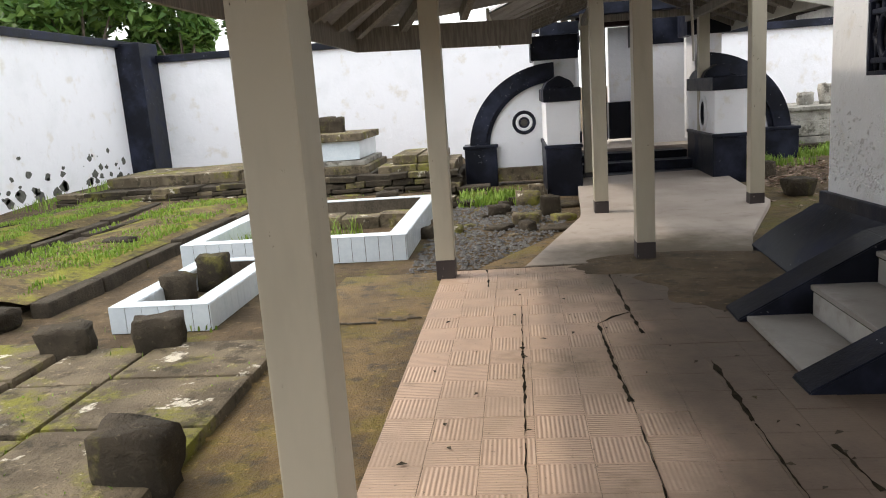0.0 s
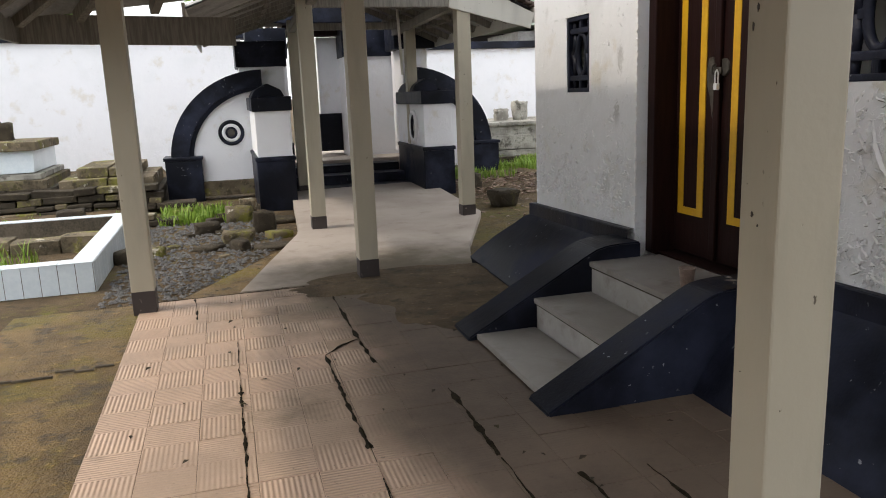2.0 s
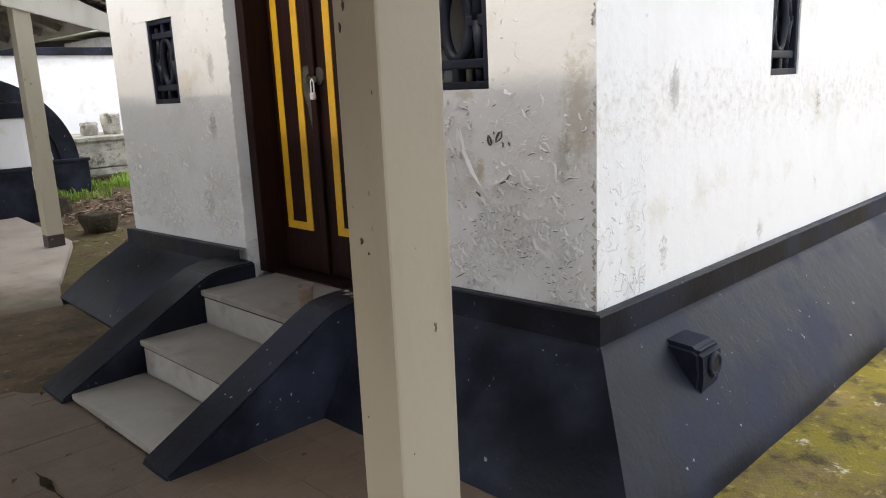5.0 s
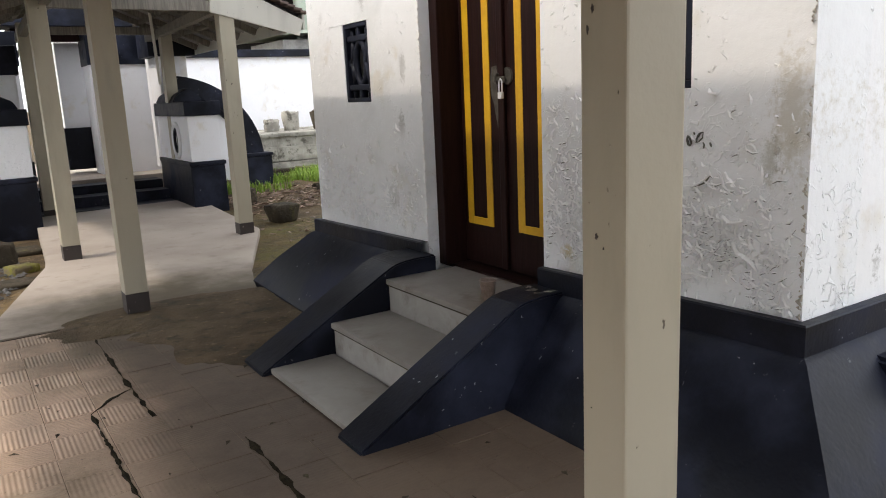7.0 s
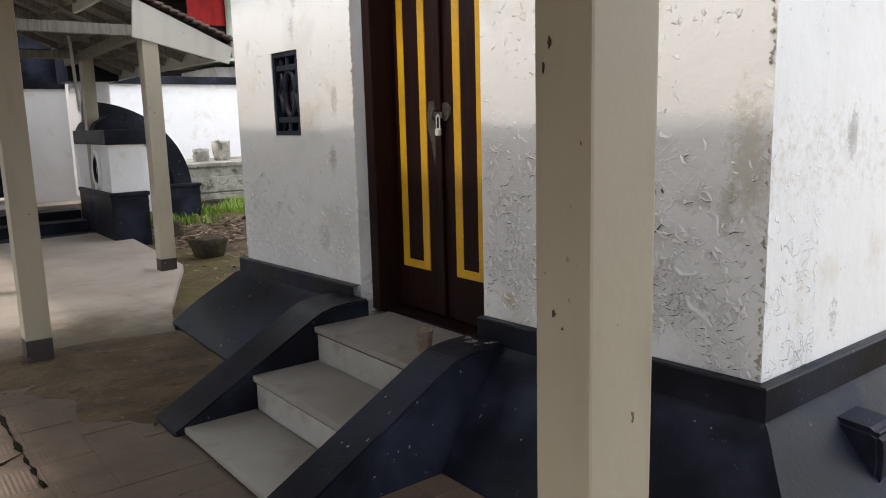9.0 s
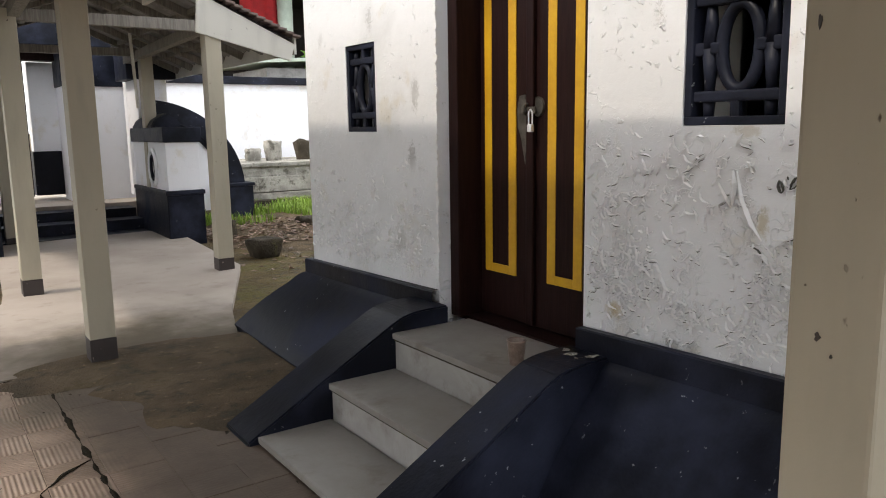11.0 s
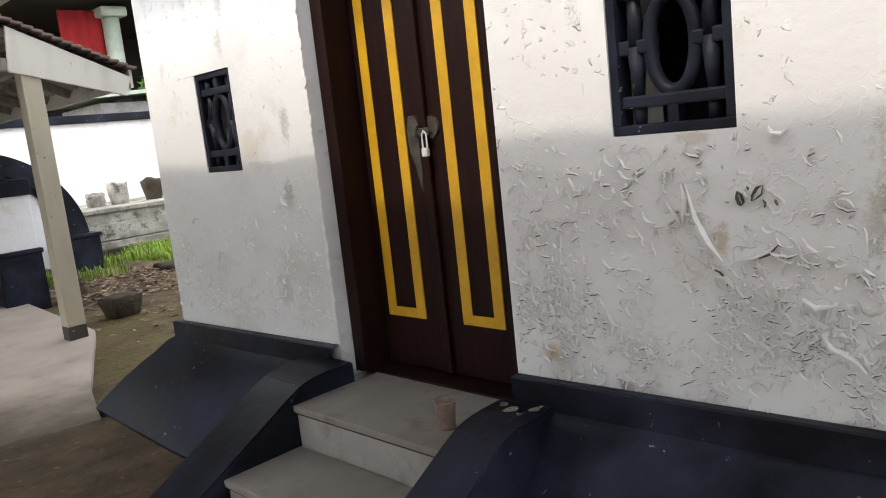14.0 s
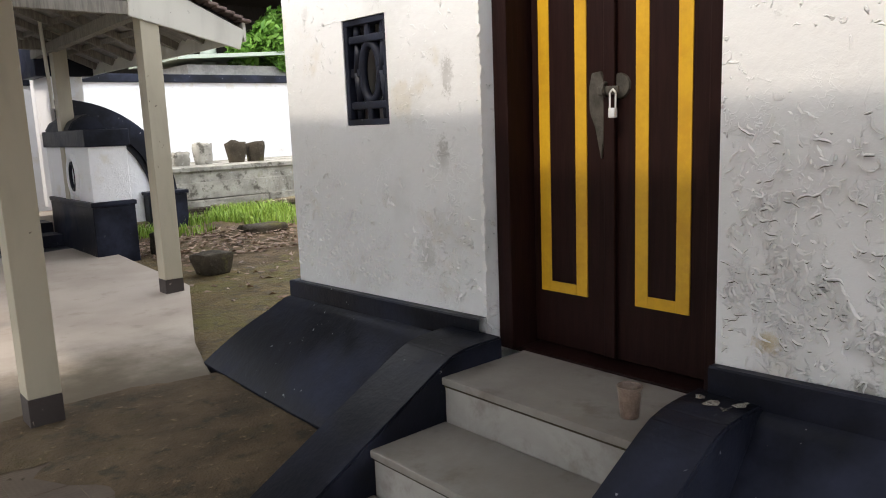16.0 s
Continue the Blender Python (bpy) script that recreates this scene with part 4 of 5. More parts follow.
yard_wall("wall_far_west", -10.0, -1.75, 13.5, 13.8, 2.42, "tall white yard wall under a dark coping")
yard_wall("wall_far_east", 0.75, 16.0, 13.5, 13.8, 2.14, "tall white yard wall behind terraced graves")
west_wall = yard_wall("wall_yard_west", -10.35, -10.05, -12.0, 13.4, 2.72, "white yard wall stained black near the ground")
part("pilaster", box(-10.40, -9.55, 12.75, 13.55, -0.3, 2.80, 0.02), BLACK, west_wall, "black painted corner pilaster")
random.seed(5)
bm = bmesh.new()
for k in range(70):
    y, z = random.uniform(6.0, 12.6), 0.15 + abs(random.gauss(0, 0.33))
    r = random.uniform(0.02, 0.13) * (1.2 - min(z, 1.0) * 0.7)
    pts = [(y + r * random.uniform(0.6, 1.25) * math.cos(a), z + 0.8 * r * random.uniform(0.6, 1.25) * math.sin(a)) for a in np.linspace(0, math.tau, 10)[:-1]]
    prism(pts, "x", -10.06, -10.046, bm)
part("mould", bm, STAIN_SHADE, west_wall, "black mould patches where paint has fallen")
yard_wall("wall_yard_south", -10.0, 12.0, -12.3, -12.0, 2.4, "plain white yard wall")
yard_wall("wall_yard_east", 12.1, 12.4, -12.0, 13.4, 2.4, "plain white yard wall")


# ---- graves ----
def headstone(x, y, w, d, h, seed, turn=0.0, z=-0.05, material=None, label="dark mossy hewn headstone", taper=0.1, group="headstones"):
    ob = part("headstone", rough_stone((x, y, z), (w, d, h), seed, 0.13, 3, turn, taper), material or ROCK, smooth=True)
    return tagged(ob, label, "headstone", group)


for n, (x, y, w, d, h) in enumerate(((-4.33, 2.00, 0.26, 0.17, 0.27), (-4.88, 1.95, 0.28, 0.17, 0.25), (-3.66, 0.42, 0.30, 0.18, 0.30), (-4.72, 3.12, 0.22, 0.15, 0.27),
                                     (-4.66, 3.62, 0.24, 0.15, 0.30), (-5.95, 2.75, 0.34, 0.22, 0.16), (-4.95, 7.05, 0.26, 0.18, 0.24), (-3.86, 7.30, 0.28, 0.18, 0.28),
                                     (-3.62, 2.32, 0.20, 0.15, 0.28), (-6.3, 5.2, 0.3, 0.2, 0.22))):
    headstone(x, y, w, d, h, n + 1, random.uniform(-0.2, 0.2))


def mossy_bed(x0, x1, y0, y1, top, label="low mossy grave slab with dark joints"):
    bed = thing("grave_slab", ((x0 + x1) / 2, (y0 + y1) / 2, 0), label, "grave slab", "low grave slabs")
    n = max(1, round((y1 - y0) / 0.62))
    for k in range(n):
        a, b = y0 + (y1 - y0) * k / n + 0.012, y0 + (y1 - y0) * (k + 1) / n - 0.012
        bm = box(x0 + 0.012, x1 - 0.012, a, b, -0.15, top + random.uniform(-0.012, 0.012), 0.022)
        for v in bm.verts:
            v.co += noise.noise_vector(v.co * 3.0) * 0.018
        part("slab", bm, TOMB, bed)
    return bed


for x0, x1, y0, y1, top in ((-4.36, -3.57, -2.2, 2.05, 0.03), (-4.88, -4.38, -2.2, 2.02, 0.02), (-5.62, -4.90, -2.2, 2.08, 0.035), (-6.42, -5.64, -2.0, 2.2, 0.05),
                            (-7.3, -6.44, -1.5, 2.5, 0.06), (-9.8, -9.2, 2.5, 7.4, 0.10)):
    mossy_bed(x0, x1, y0, y1, top)
for x0, x1, y0, y1, top in ((-7.10, -5.85, 3.0, 8.4, 0.10), (-8.9, -7.7, 3.2, 8.8, 0.12)):
    bed = thing("grave_mound", ((x0 + x1) / 2, (y0 + y1) / 2, 0), "grassy grave mound edged with dark stone", "grave mound", "grassy grave mounds")
    bm = bmesh.new()
    nx, ny = 8, 30
    g = [[bm.verts.new((x0 + (x1 - x0) * i / nx, y0 + (y1 - y0) * j / ny, top * (0.4 + 0.8 * math.sin(math.pi * i / nx)) + 0.03 * noise.noise((i * 0.6, j * 0.5, x0)))) for i in range(nx + 1)] for j in range(ny + 1)]
    for j in range(ny):
        for i in range(nx):
            bm.faces.new((g[j][i], g[j][i + 1], g[j + 1][i + 1], g[j + 1][i]))
    part("mound", bm, moss_ground("grassy_moss", (0.15, 0.11, 0.05), (0.20, 0.20, 0.025), 0.46) if "grassy_moss" not in bpy.data.materials else bpy.data.materials["grassy_moss"], bed, smooth=True)
    for x in (x0 - 0.09, x1 + 0.09):
        for k in range(7):
            a = y0 + (y1 - y0) * k / 7
            bm = box(x - 0.075, x + 0.075, a + 0.01, a + (y1 - y0) / 7 - 0.01, -0.15, 0.07 + random.uniform(-0.03, 0.03), 0.02)
            for v in bm.verts:
                v.co += noise.noise_vector(v.co * 2.5) * 0.025
            part("edge_stone", bm, ROCK, bed)


def tiled_border(x0, x1, y0, y1, h, t, tile):
    """A grave kerb faced with white glazed tiles."""
    kerb = thing("tiled_grave_kerb", ((x0 + x1) / 2, (y0 + y1) / 2, 0), "white tiled kerb round a grave, with dark joints", "grave kerb", "white tiled grave kerbs")
    for a, b, c, d in ((x0, x1, y0, y0 + t), (x0, x1, y1 - t, y1), (x0, x0 + t, y0 + t, y1 - t), (x1 - t, x1, y0 + t, y1 - t)):
        part("kerb_core", box(a, b, c, d, -0.12, h - 0.008), JOINT, kerb)
    g, e = 0.0025, 0.007

    def put(bm):
        part("tile", bm, GLAZE, kerb)

    nx, ny = round((x1 - x0) / tile), round((y1 - y0) / tile)
    for k in range(nx):
        a, b = x0 + (x1 - x0) * k / nx + g, x0 + (x1 - x0) * (k + 1) / nx - g
        put(box(a, b, y0 - e, y0 + 0.001, -0.06, h - 0.006))
        put(box(a, b, y0 - e, y0 + t, h - 0.008, h))
        put(box(a, b, y1 - t, y1, h - 0.008, h))
    for k in range(ny):
        a, b = y0 + (y1 - y0) * k / ny + g, y0 + (y1 - y0) * (k + 1) / ny - g
        put(box(x1 - 0.001, x1 + e, a, b, -0.06, h - 0.006))
        put(box(x1 - t, x1, a, b, h - 0.0075, h + 0.0005))
        put(box(x0, x0 + t, a, b, h - 0.0075, h + 0.0005))
        put(box(x0 + t, x0 + t + e, a, b, -0.06, h - 0.006))


tiled_border(-5.30, -3.23, 4.43, 7.08, 0.17, 0.16, 0.125)
tiled_border(-4.95, -4.26, 2.54, 4.02, 0.12, 0.13, 0.125)
ledge = thing("grave_edge", (-4.3, 6.4, 0.0), "low mossy stone ledge inside the tiled kerb", "grave edging")
for k in range(4):
    x = -5.10 + 0.44 * k
    part("stone", rough_stone((x + 0.21, 6.35 + 0.03 * (k % 2), -0.1), (0.45, 0.34, 0.19 + 0.02 * (k % 2)), 90 + k, 0.07, 3), TOMB, ledge)


def terrace(x0, x1, y0, y1, levels, material, label):
    """A stepped grave platform of weathered stone courses."""
    ob = thing("grave_terrace", ((x0 + x1) / 2, (y0 + y1) / 2, 0), label, "grave terrace", "stepped grave terraces")
    z = -0.15
    for n, (top, inset, length) in enumerate(levels):
        a, b, c, d = x0 + inset, x1 - inset, y0 + inset, y1 - inset * 0.5
        count = max(1, round((b - a) / length))
        for k in range(count):
            p, q = a + (b - a) * k / count + 0.006, a + (b - a) * (k + 1) / count - 0.006
            bm = box(p, q, c + random.uniform(-0.02, 0.02), d, z, top + random.uniform(-0.012, 0.012), 0.012)
            bmesh.ops.subdivide_edges(bm, edges=bm.edges[:], cuts=1)
            for v in bm.verts:
                v.co += noise.noise_vector(v.co * 4.0) * 0.014
            part("stone", bm, material[n % len(material)], ob)
        z = top
    return ob


terrace(-6.4, -4.35, 8.9, 10.6, ((0.30, 0.0, 0.5), (0.42, 0.05, 0.9), (0.50, 0.12, 1.0), (0.78, 0.20, 2.0), (0.90, 0.14, 1.2)), (ROCK, TOMB, PALE_STONE, GLAZE, TOMB), "stepped grave of mossy slabs with a pale tiled side")
terrace(-4.3, -3.05, 8.7, 10.4, ((0.22, 0.0, 0.4), (0.40, 0.06, 0.5), (0.52, 0.25, 0.5)), (ROCK, TOMB, TOMB), "collapsed mossy stone grave")
terrace(-8.9, -6.5, 9.4, 11.2, ((0.24, 0.0, 0.6), (0.40, 0.1, 0.8)), (ROCK, TOMB), "low dark stone grave platform")
terrace(2.0, 8.5, 10.6, 12.6, ((0.30, 0.0, 1.7), (0.54, 0.04, 2.6), (0.70, 0.10, 2.2), (0.77, 0.05, 3.1)), (PALE_STONE, PALE_STONE, PALE_STONE, PALE_STONE), "long terraced grave of weathered pale stone")
for n, (x, y, z, w, h, m) in enumerate(((-5.55, 9.7, 0.86, 0.24, 0.28, ROCK), (-5.20, 9.9, 0.86, 0.26, 0.30, ROCK), (-5.02, 9.8, 0.86, 0.24, 0.28, ROCK), (-5.85, 10.0, 0.86, 0.2, 0.2, ROCK),
                                        (2.61, 11.4, 0.75, 0.24, 0.24, PALE_STONE), (2.98, 11.4, 0.75, 0.26, 0.36, PALE_STONE), (3.52, 11.4, 0.75, 0.26, 0.36, ROCK), (3.86, 11.4, 0.75, 0.26, 0.34, ROCK))):
    headstone(x, y, w, 0.16, h, n + 31, 0.0, z, m, "weathered headstone on a grave terrace", 0.30 if x > 0 else 0.05, "headstones on the terraces")

def rubble(x0, x1, y, z0, courses, seed, label):
    """A low dry edging of thin uneven stones."""
    random.seed(seed)
    ob = thing("rubble_edging", ((x0 + x1) / 2, y, z0), label, "stone edging", "rubble edgings")
    z = z0
    for c in range(courses):
        h, x = random.uniform(0.05, 0.09), x0 + random.uniform(-0.1, 0.1)
        while x < x1:
            w = random.uniform(0.14, 0.5)
            bm = box(x, x + w - 0.015, y + random.uniform(-0.06, 0.05) + 0.03 * c, y + 0.32, z, z + h - random.uniform(0.0, 0.02), 0.012, None,
                     Matrix.Translation((x, y, z)) @ Matrix.Rotation(random.uniform(-0.05, 0.05), 4, "Y") @ Matrix.Translation((-x, -y, -z)))
            for v in bm.verts:
                v.co += noise.noise_vector(v.co * 5.0) * 0.016
            part("stone", bm, random.choice((ROCK, ROCK, TOMB)), ob)
            x += w
        z += h


rubble(-6.6, -3.05, 8.45, 0.0, 4, 5, "low dry edging of dark mossy stones")
rubble(-9.4, -6.7, 8.95, 0.02, 3, 6, "low dry edging of dark mossy stones")
rubble(-5.6, -3.1, 7.35, -0.04, 2, 7, "low dry edging of dark mossy stones")
rubble(1.9, 4.6, 10.36, 0.08, 2, 8, "low dry edging of dark mossy stones")
random.seed(41)
for k in range(46):
    x, y = (random.uniform(-9.6, -6.2), random.uniform(8.2, 12.4)) if k % 2 else (random.uniform(-3.4, -1.7), random.uniform(5.2, 8.2))
    if x > -3.5 and x > -2.5 + (y - 3.7) * 0.36:
        continue
    w = random.uniform(0.08, 0.26)
    tagged(part("field_stone", rough_stone((x, y, ground_height(x, y)), (w, w * random.uniform(0.5, 0.9), w * random.uniform(0.25, 0.6)), k + 200, 0.16, 2, random.uniform(0, 3)), random.choice((ROCK, TOMB)), smooth=True),
           "small mossy stone lying among the graves", "stone", "scattered field stones")

# loose blocks beside the walkway, and a worn stone bowl on the eastern side
for n, (x, y, w, d, h) in enumerate(((-2.16, 6.02, 0.30, 0.24, 0.13), (-1.88, 6.45, 0.22, 0.18, 0.24), (-2.12, 7.3, 0.3, 0.2, 0.2), (-1.72, 7.0, 0.4, 0.3, 0.08), (-2.0, 7.75, 0.2, 0.2, 0.22), (-1.85, 5.5, 0.35, 0.25, 0.06))):
    tagged(part("stone_block", rough_stone((x, y, -0.06), (w, d, h), n + 60, 0.14), (TOMB, ROCK)[n % 2], smooth=True), "loose mossy stone block on the ground", "stone block", "loose stone blocks")
bowl = part("stone_bowl", rough_stone((0.87, 6.68, -0.03), (0.27, 0.25, 0.22), 77, 0.06, 3, 0.2, 0.35), ROCK, smooth=True)
tagged(bowl, "dark worn stone shaped like a bowl on mossy paving", "stone")
tagged(part("stone_block", rough_stone((0.98, 8.15, 0.0), (0.2, 0.2, 0.24), 79, 0.1), ROCK, smooth=True), "dark upright stone beside the gate pier", "stone block", "loose stone blocks")
tagged(part("stone_block", rough_stone((2.3, 8.35, 0.03), (0.5, 0.3, 0.14), 81, 0.15), ROCK, smooth=True), "flat dark stone at the edge of leaf litter", "stone block", "loose stone blocks")

# gravel bed
random.seed(11)
verts, faces = [], []
for k in range(2600):
    x, y = random.uniform(-3.15, -1.75), random.uniform(3.85, 7.4)
    if x > -2.55 + (y - 3.7) * 0.42:
        continue
    r, n = random.uniform(0.010, 0.030), len(verts)
    z = ground_height(x, y) + 0.3 * r
    a = random.uniform(0, 6.28)
    for i in range(4):
        verts.append((x + r * math.cos(a + i * 1.57), y + r * random.uniform(0.7, 1.1) * math.sin(a + i * 1.57), z))
    verts.append((x, y, z + r * random.uniform(0.5, 0.9)))
    faces += [(n, n + 1, n + 4), (n + 1, n + 2, n + 4), (n + 2, n + 3, n + 4), (n + 3, n, n + 4)]
tagged(from_lists("gravel", verts, faces, GRAVEL), "loose wet dark gravel between graves", "gravel", kind="stuff")


# ---- plants ----
def grass(name, patches, count, low, high, seed, label, material=None):
    random.seed(seed)
    verts, faces = [], []
    for x0, x1, y0, y1, z in patches:
        for k in range(count):
            x, y = random.uniform(x0, x1), random.uniform(y0, y1)
            if noise.noise((x * 1.7, y * 1.7, seed)) < -0.12:
                continue
            h, a, w = random.uniform(low, high), random.uniform(0, 6.28), random.uniform(0.004, 0.010)
            lean = random.uniform(0.1, 0.7) * h
            dx, dy = math.cos(a), math.sin(a)
            n = len(verts)
            base = z if z is not None else ground_height(x, y)
            b = random.uniform(0, 6.28)
            verts += [(x - dy * w, y + dx * w, base - 0.01), (x + dy * w, y - dx * w, base - 0.01),
                      (x + dx * lean * 0.4 + dy * w * 0.7, y + dy * lean * 0.4 - dx * w * 0.7, base + h * 0.65), (x + dx * lean * 0.4 - dy * w * 0.7, y + dy * lean * 0.4 + dx * w * 0.7, base + h * 0.65),
                      (x + dx * lean, y + dy * lean, base + h)]
            faces += [(n, n + 1, n + 2, n + 3), (n + 3, n + 2, n + 4)]
    return tagged(from_lists(name, verts, faces, material or GRASS), label, "grass", kind="stuff")


grass("grass", ((0.9, 6.5, 8.6, 10.7, None), (0.9, 6.5, 9.0, 10.7, None)), 6500, 0.05, 0.15, 21, "bright green grass strip before the terrace")
grass("grass", ((-5.0, -3.9, 4.7, 5.9, None),), 900, 0.08, 0.24, 22, "tall grass inside the tiled kerb")
grass("grass", ((-3.0, -2.2, 7.3, 8.3, None), (-9.3, -7.6, 11.0, 12.6, None), (-9.9, -8.4, 8.6, 11.6, None)), 1300, 0.05, 0.16, 23, "grass tufts beside stones")
grass("grass", ((-7.05, -5.9, 3.0, 8.4, 0.11), (-8.8, -7.8, 3.3, 8.7, 0.13)), 6000, 0.012, 0.04, 24, "short grass on grave mounds")
grass("grass", ((-7.2, -3.6, -2.0, 2.4, 0.015), (-9.5, -3.5, 6.5, 9.2, None)), 900, 0.015, 0.04, 25, "tiny weeds between grave slabs")

random.seed(31)
verts, faces = [], []
for k in range(2600):
    far = k % 3
    x, y = (random.uniform(0.75, 4.5), random.uniform(7.2, 8.8)) if far else (random.uniform(0.4, 2.8), random.uniform(4.6, 7.3))
    if not far and random.random() < 0.82:
        continue
    z, a, s, t = max(ground_height(x, y), -0.015 if y < 8 else -1) + random.uniform(0.003, 0.03), random.uniform(0, 6.28), random.uniform(0.02, 0.055), random.uniform(-0.02, 0.03)
    n, dx, dy = len(verts), math.cos(a), math.sin(a)
    verts += [(x - dx * s, y - dy * s, z), (x + dy * s * 0.45, y - dx * s * 0.45, z + t), (x + dx * s, y + dy * s, z + 0.01), (x - dy * s * 0.45, y + dx * s * 0.45, z + t * 0.6)]
    faces += [(n, n + 1, n + 2), (n, n + 2, n + 3)]
tagged(from_lists("leaf_litter", verts, faces, DRY_LEAF), "dry brown fallen leaves on the ground", "leaf litter", kind="stuff")


def leaf_cloud(bounds, count, size, seed, droop=0.5):
    """Leaves round a set of balls, on their skin more than inside."""
    random.seed(seed)
    verts, faces = [], []
    for (cx, cy, cz, r) in bounds:
        for k in range(count):
            d = Vector((random.gauss(0, 1), random.gauss(0, 1), random.gauss(0, 0.8))).normalized() * r * random.uniform(0.45, 1.08)
            p = Vector((cx, cy, cz)) + d
            a = Vector((random.gauss(0, 1), random.gauss(0, 1), random.gauss(0, 0.6) - droop)).normalized()
            b = a.cross(Vector((random.gauss(0, 1), random.gauss(0, 1), random.gauss(0, 1)))).normalized()
            s = size * random.uniform(0.6, 1.4)
            n = len(verts)
            verts += [tuple(p - a * s), tuple(p + b * s * 0.38), tuple(p + a * s), tuple(p - b * s * 0.38)]
            faces.append((n, n + 1, n + 2, n + 3))
    return verts, faces


def tree(x, y, h, spread, seed, label, leaf=0.16, material=None, count=260):
    random.seed(seed)
    ob = thing("tree", (x, y, 0), label, "tree", "trees behind the yard wall")
    bm = bmesh.new()
    rod((x, y, -0.3), (x + 0.1, y, h * 0.55), 0.05 * h / 2, 0.03 * h / 2, bm=bm)
    balls = []
    for k in range(9):
        a, u = k * 2.4 + seed, random.uniform(0.35, 1.0)
        tip = Vector((x + spread * random.uniform(0.4, 1.0) * math.cos(a), y + spread * random.uniform(0.4, 1.0) * math.sin(a), h * (0.50 + 0.5 * u)))
        root = Vector((x + 0.1, y, h * random.uniform(0.35, 0.55)))
        rod(root, tip, 0.035 * h / 3, 0.012 * h / 3, bm=bm, sides=6)
        balls.append((*tip, spread * random.uniform(0.28, 0.48)))
    part("trunk", bm, BARK, ob)
    v, f = leaf_cloud(balls, count, leaf, seed)
    from_lists("crown", v, f, material or LEAF, ob)


for n, (x, y, h, s) in enumerate(((-13.5, 16.5, 6.2, 2.3), (-16.5, 15.0, 6.6, 2.5), (-11.2, 17.5, 5.6, 1.7), (-9.0, 19.0, 4.6, 1.2), (-14.0, 11.0, 5.0, 1.8), (-19.5, 20.0, 6.5, 2.6), (-6.8, 21.0, 4.4, 1.0), (-12.0, 14.8, 4.2, 1.4), (-15.5, 18.0, 6.0, 2.2), (-10.2, 16.0, 4.0, 1.1))):
    tree(x, y, h, s, n + 3, "broad green tree behind the white yard wall")
for n, (x, y, h, s) in enumerate(((2.4, 23.5, 5.2, 1.8), (5.6, 24.0, 6.2, 2.6), (9.4, 24.6, 6.4, 2.8), (-0.6, 22.5, 5.5, 1.6), (7.6, 14.9, 3.9, 1.2), (6.2, 14.9, 3.7, 0.7))):
    tree(x, y, h, s, n + 43, "bright leafy tree above the yard wall", 0.10 if y < 16 else 0.20, BRIGHT_LEAF, 700 if y < 16 else 300)


def banana(x, y, h, seed):
    random.seed(seed)
    ob = thing("banana_plant", (x, y, 0), "banana plant with long bright leaves behind the wall", "banana plant", "banana plants behind the wall")
    part("stem", rod((x, y, -0.3), (x, y, h * 0.6), 0.12, 0.07), GREEN_PAINT, ob)
    for k in range(8):
        a, length = k * 2.4 + seed, random.uniform(1.1, 1.6)
        verts, faces = [], []
        for i in range(9):
            u = i / 8
            c = Vector((x + length * u * math.cos(a) * 0.75, y + length * u * math.sin(a) * 0.75, h * 0.6 + 1.15 * u - 0.9 * u * u + 0.15))
            w = 0.24 * math.sin(math.pi * (0.08 + 0.90 * u)) + 0.01
            side = Vector((-math.sin(a), math.cos(a), 0)) * w
            verts += [tuple(c - side - Vector((0, 0, 0.05))), tuple(c), tuple(c + side - Vector((0, 0, 0.05)))]
            if i:
                m = 3 * i
                faces += [(m - 3, m - 2, m + 1, m), (m - 2, m - 1, m + 2, m + 1)]
        from_lists("leaf", verts, faces, BRIGHT_LEAF, ob)


for n, (x, y, h) in enumerate(((6.5, 15.0, 2.6), (5.9, 14.6, 2.5), (7.2, 15.1, 2.9))):
    banana(x, y, h, n + 7)

# shed roof behind the yard wall
shed = thing("shed", (6.2, 15.2, 0), "small shed with a grey-green sheet roof behind the wall", "shed")
part("shed_wall", box(4.2, 9.0, 14.5, 16.5, -0.2, 2.55), SHEET, shed)
part("shed_roof", prism([(3.9, 2.62), (9.3, 2.95), (9.3, 3.02), (3.9, 2.69)], "y", 14.2, 16.8), GREEN_PAINT, shed)

# open hall beyond the yard wall: columns, roof and back in painted shade, red cloth
hall = thing("open_hall", (6.5, 16.5, 0), "open hall with pale columns under a dark roof", "hall", kind="structure")
for x in (5.15, 9.2):
    part("column", rod((x, 15.6, -0.1), (x, 15.6, 4.35), 0.17, 0.17, 20), GREEN_PAINT, hall, "round pale green column", True)
    part("capital", box(x - 0.27, x + 0.27, 15.33, 15.87, 4.35, 4.55, 0.05), GREEN_PAINT, hall)
part("hall_roof", prism([(1.2, 4.62), (11.5, 4.62), (11.5, 4.80), (7.0, 7.0), (1.2, 5.6)], "y", 14.6, 22.0), SHADE_DARK, hall, "roof coloured dark for its shaded underside")
part("back_wall", box(2.6, 11.5, 19.8, 20.0, -0.1, 4.62), SHADE_DARK, hall, "added dark wall for the hall's shaded interior")
cloth = thing("red_cloth", (4.6, 15.7, 3.8), "plain red cloth hung under the hall roof", "cloth")
bm = bmesh.new()
cols = [[bm.verts.new((4.15 + 0.90 * i / 40, 15.7 + 0.025 * math.sin(i * 0.5) + 0.01 * k, z)) for i in range(41)] for k, z in enumerate((4.5, 4.0, 3.55))]
for a, b in zip(cols, cols[1:]):
    for i in range(40):
        bm.faces.new((a[i], a[i + 1], b[i + 1], b[i]))
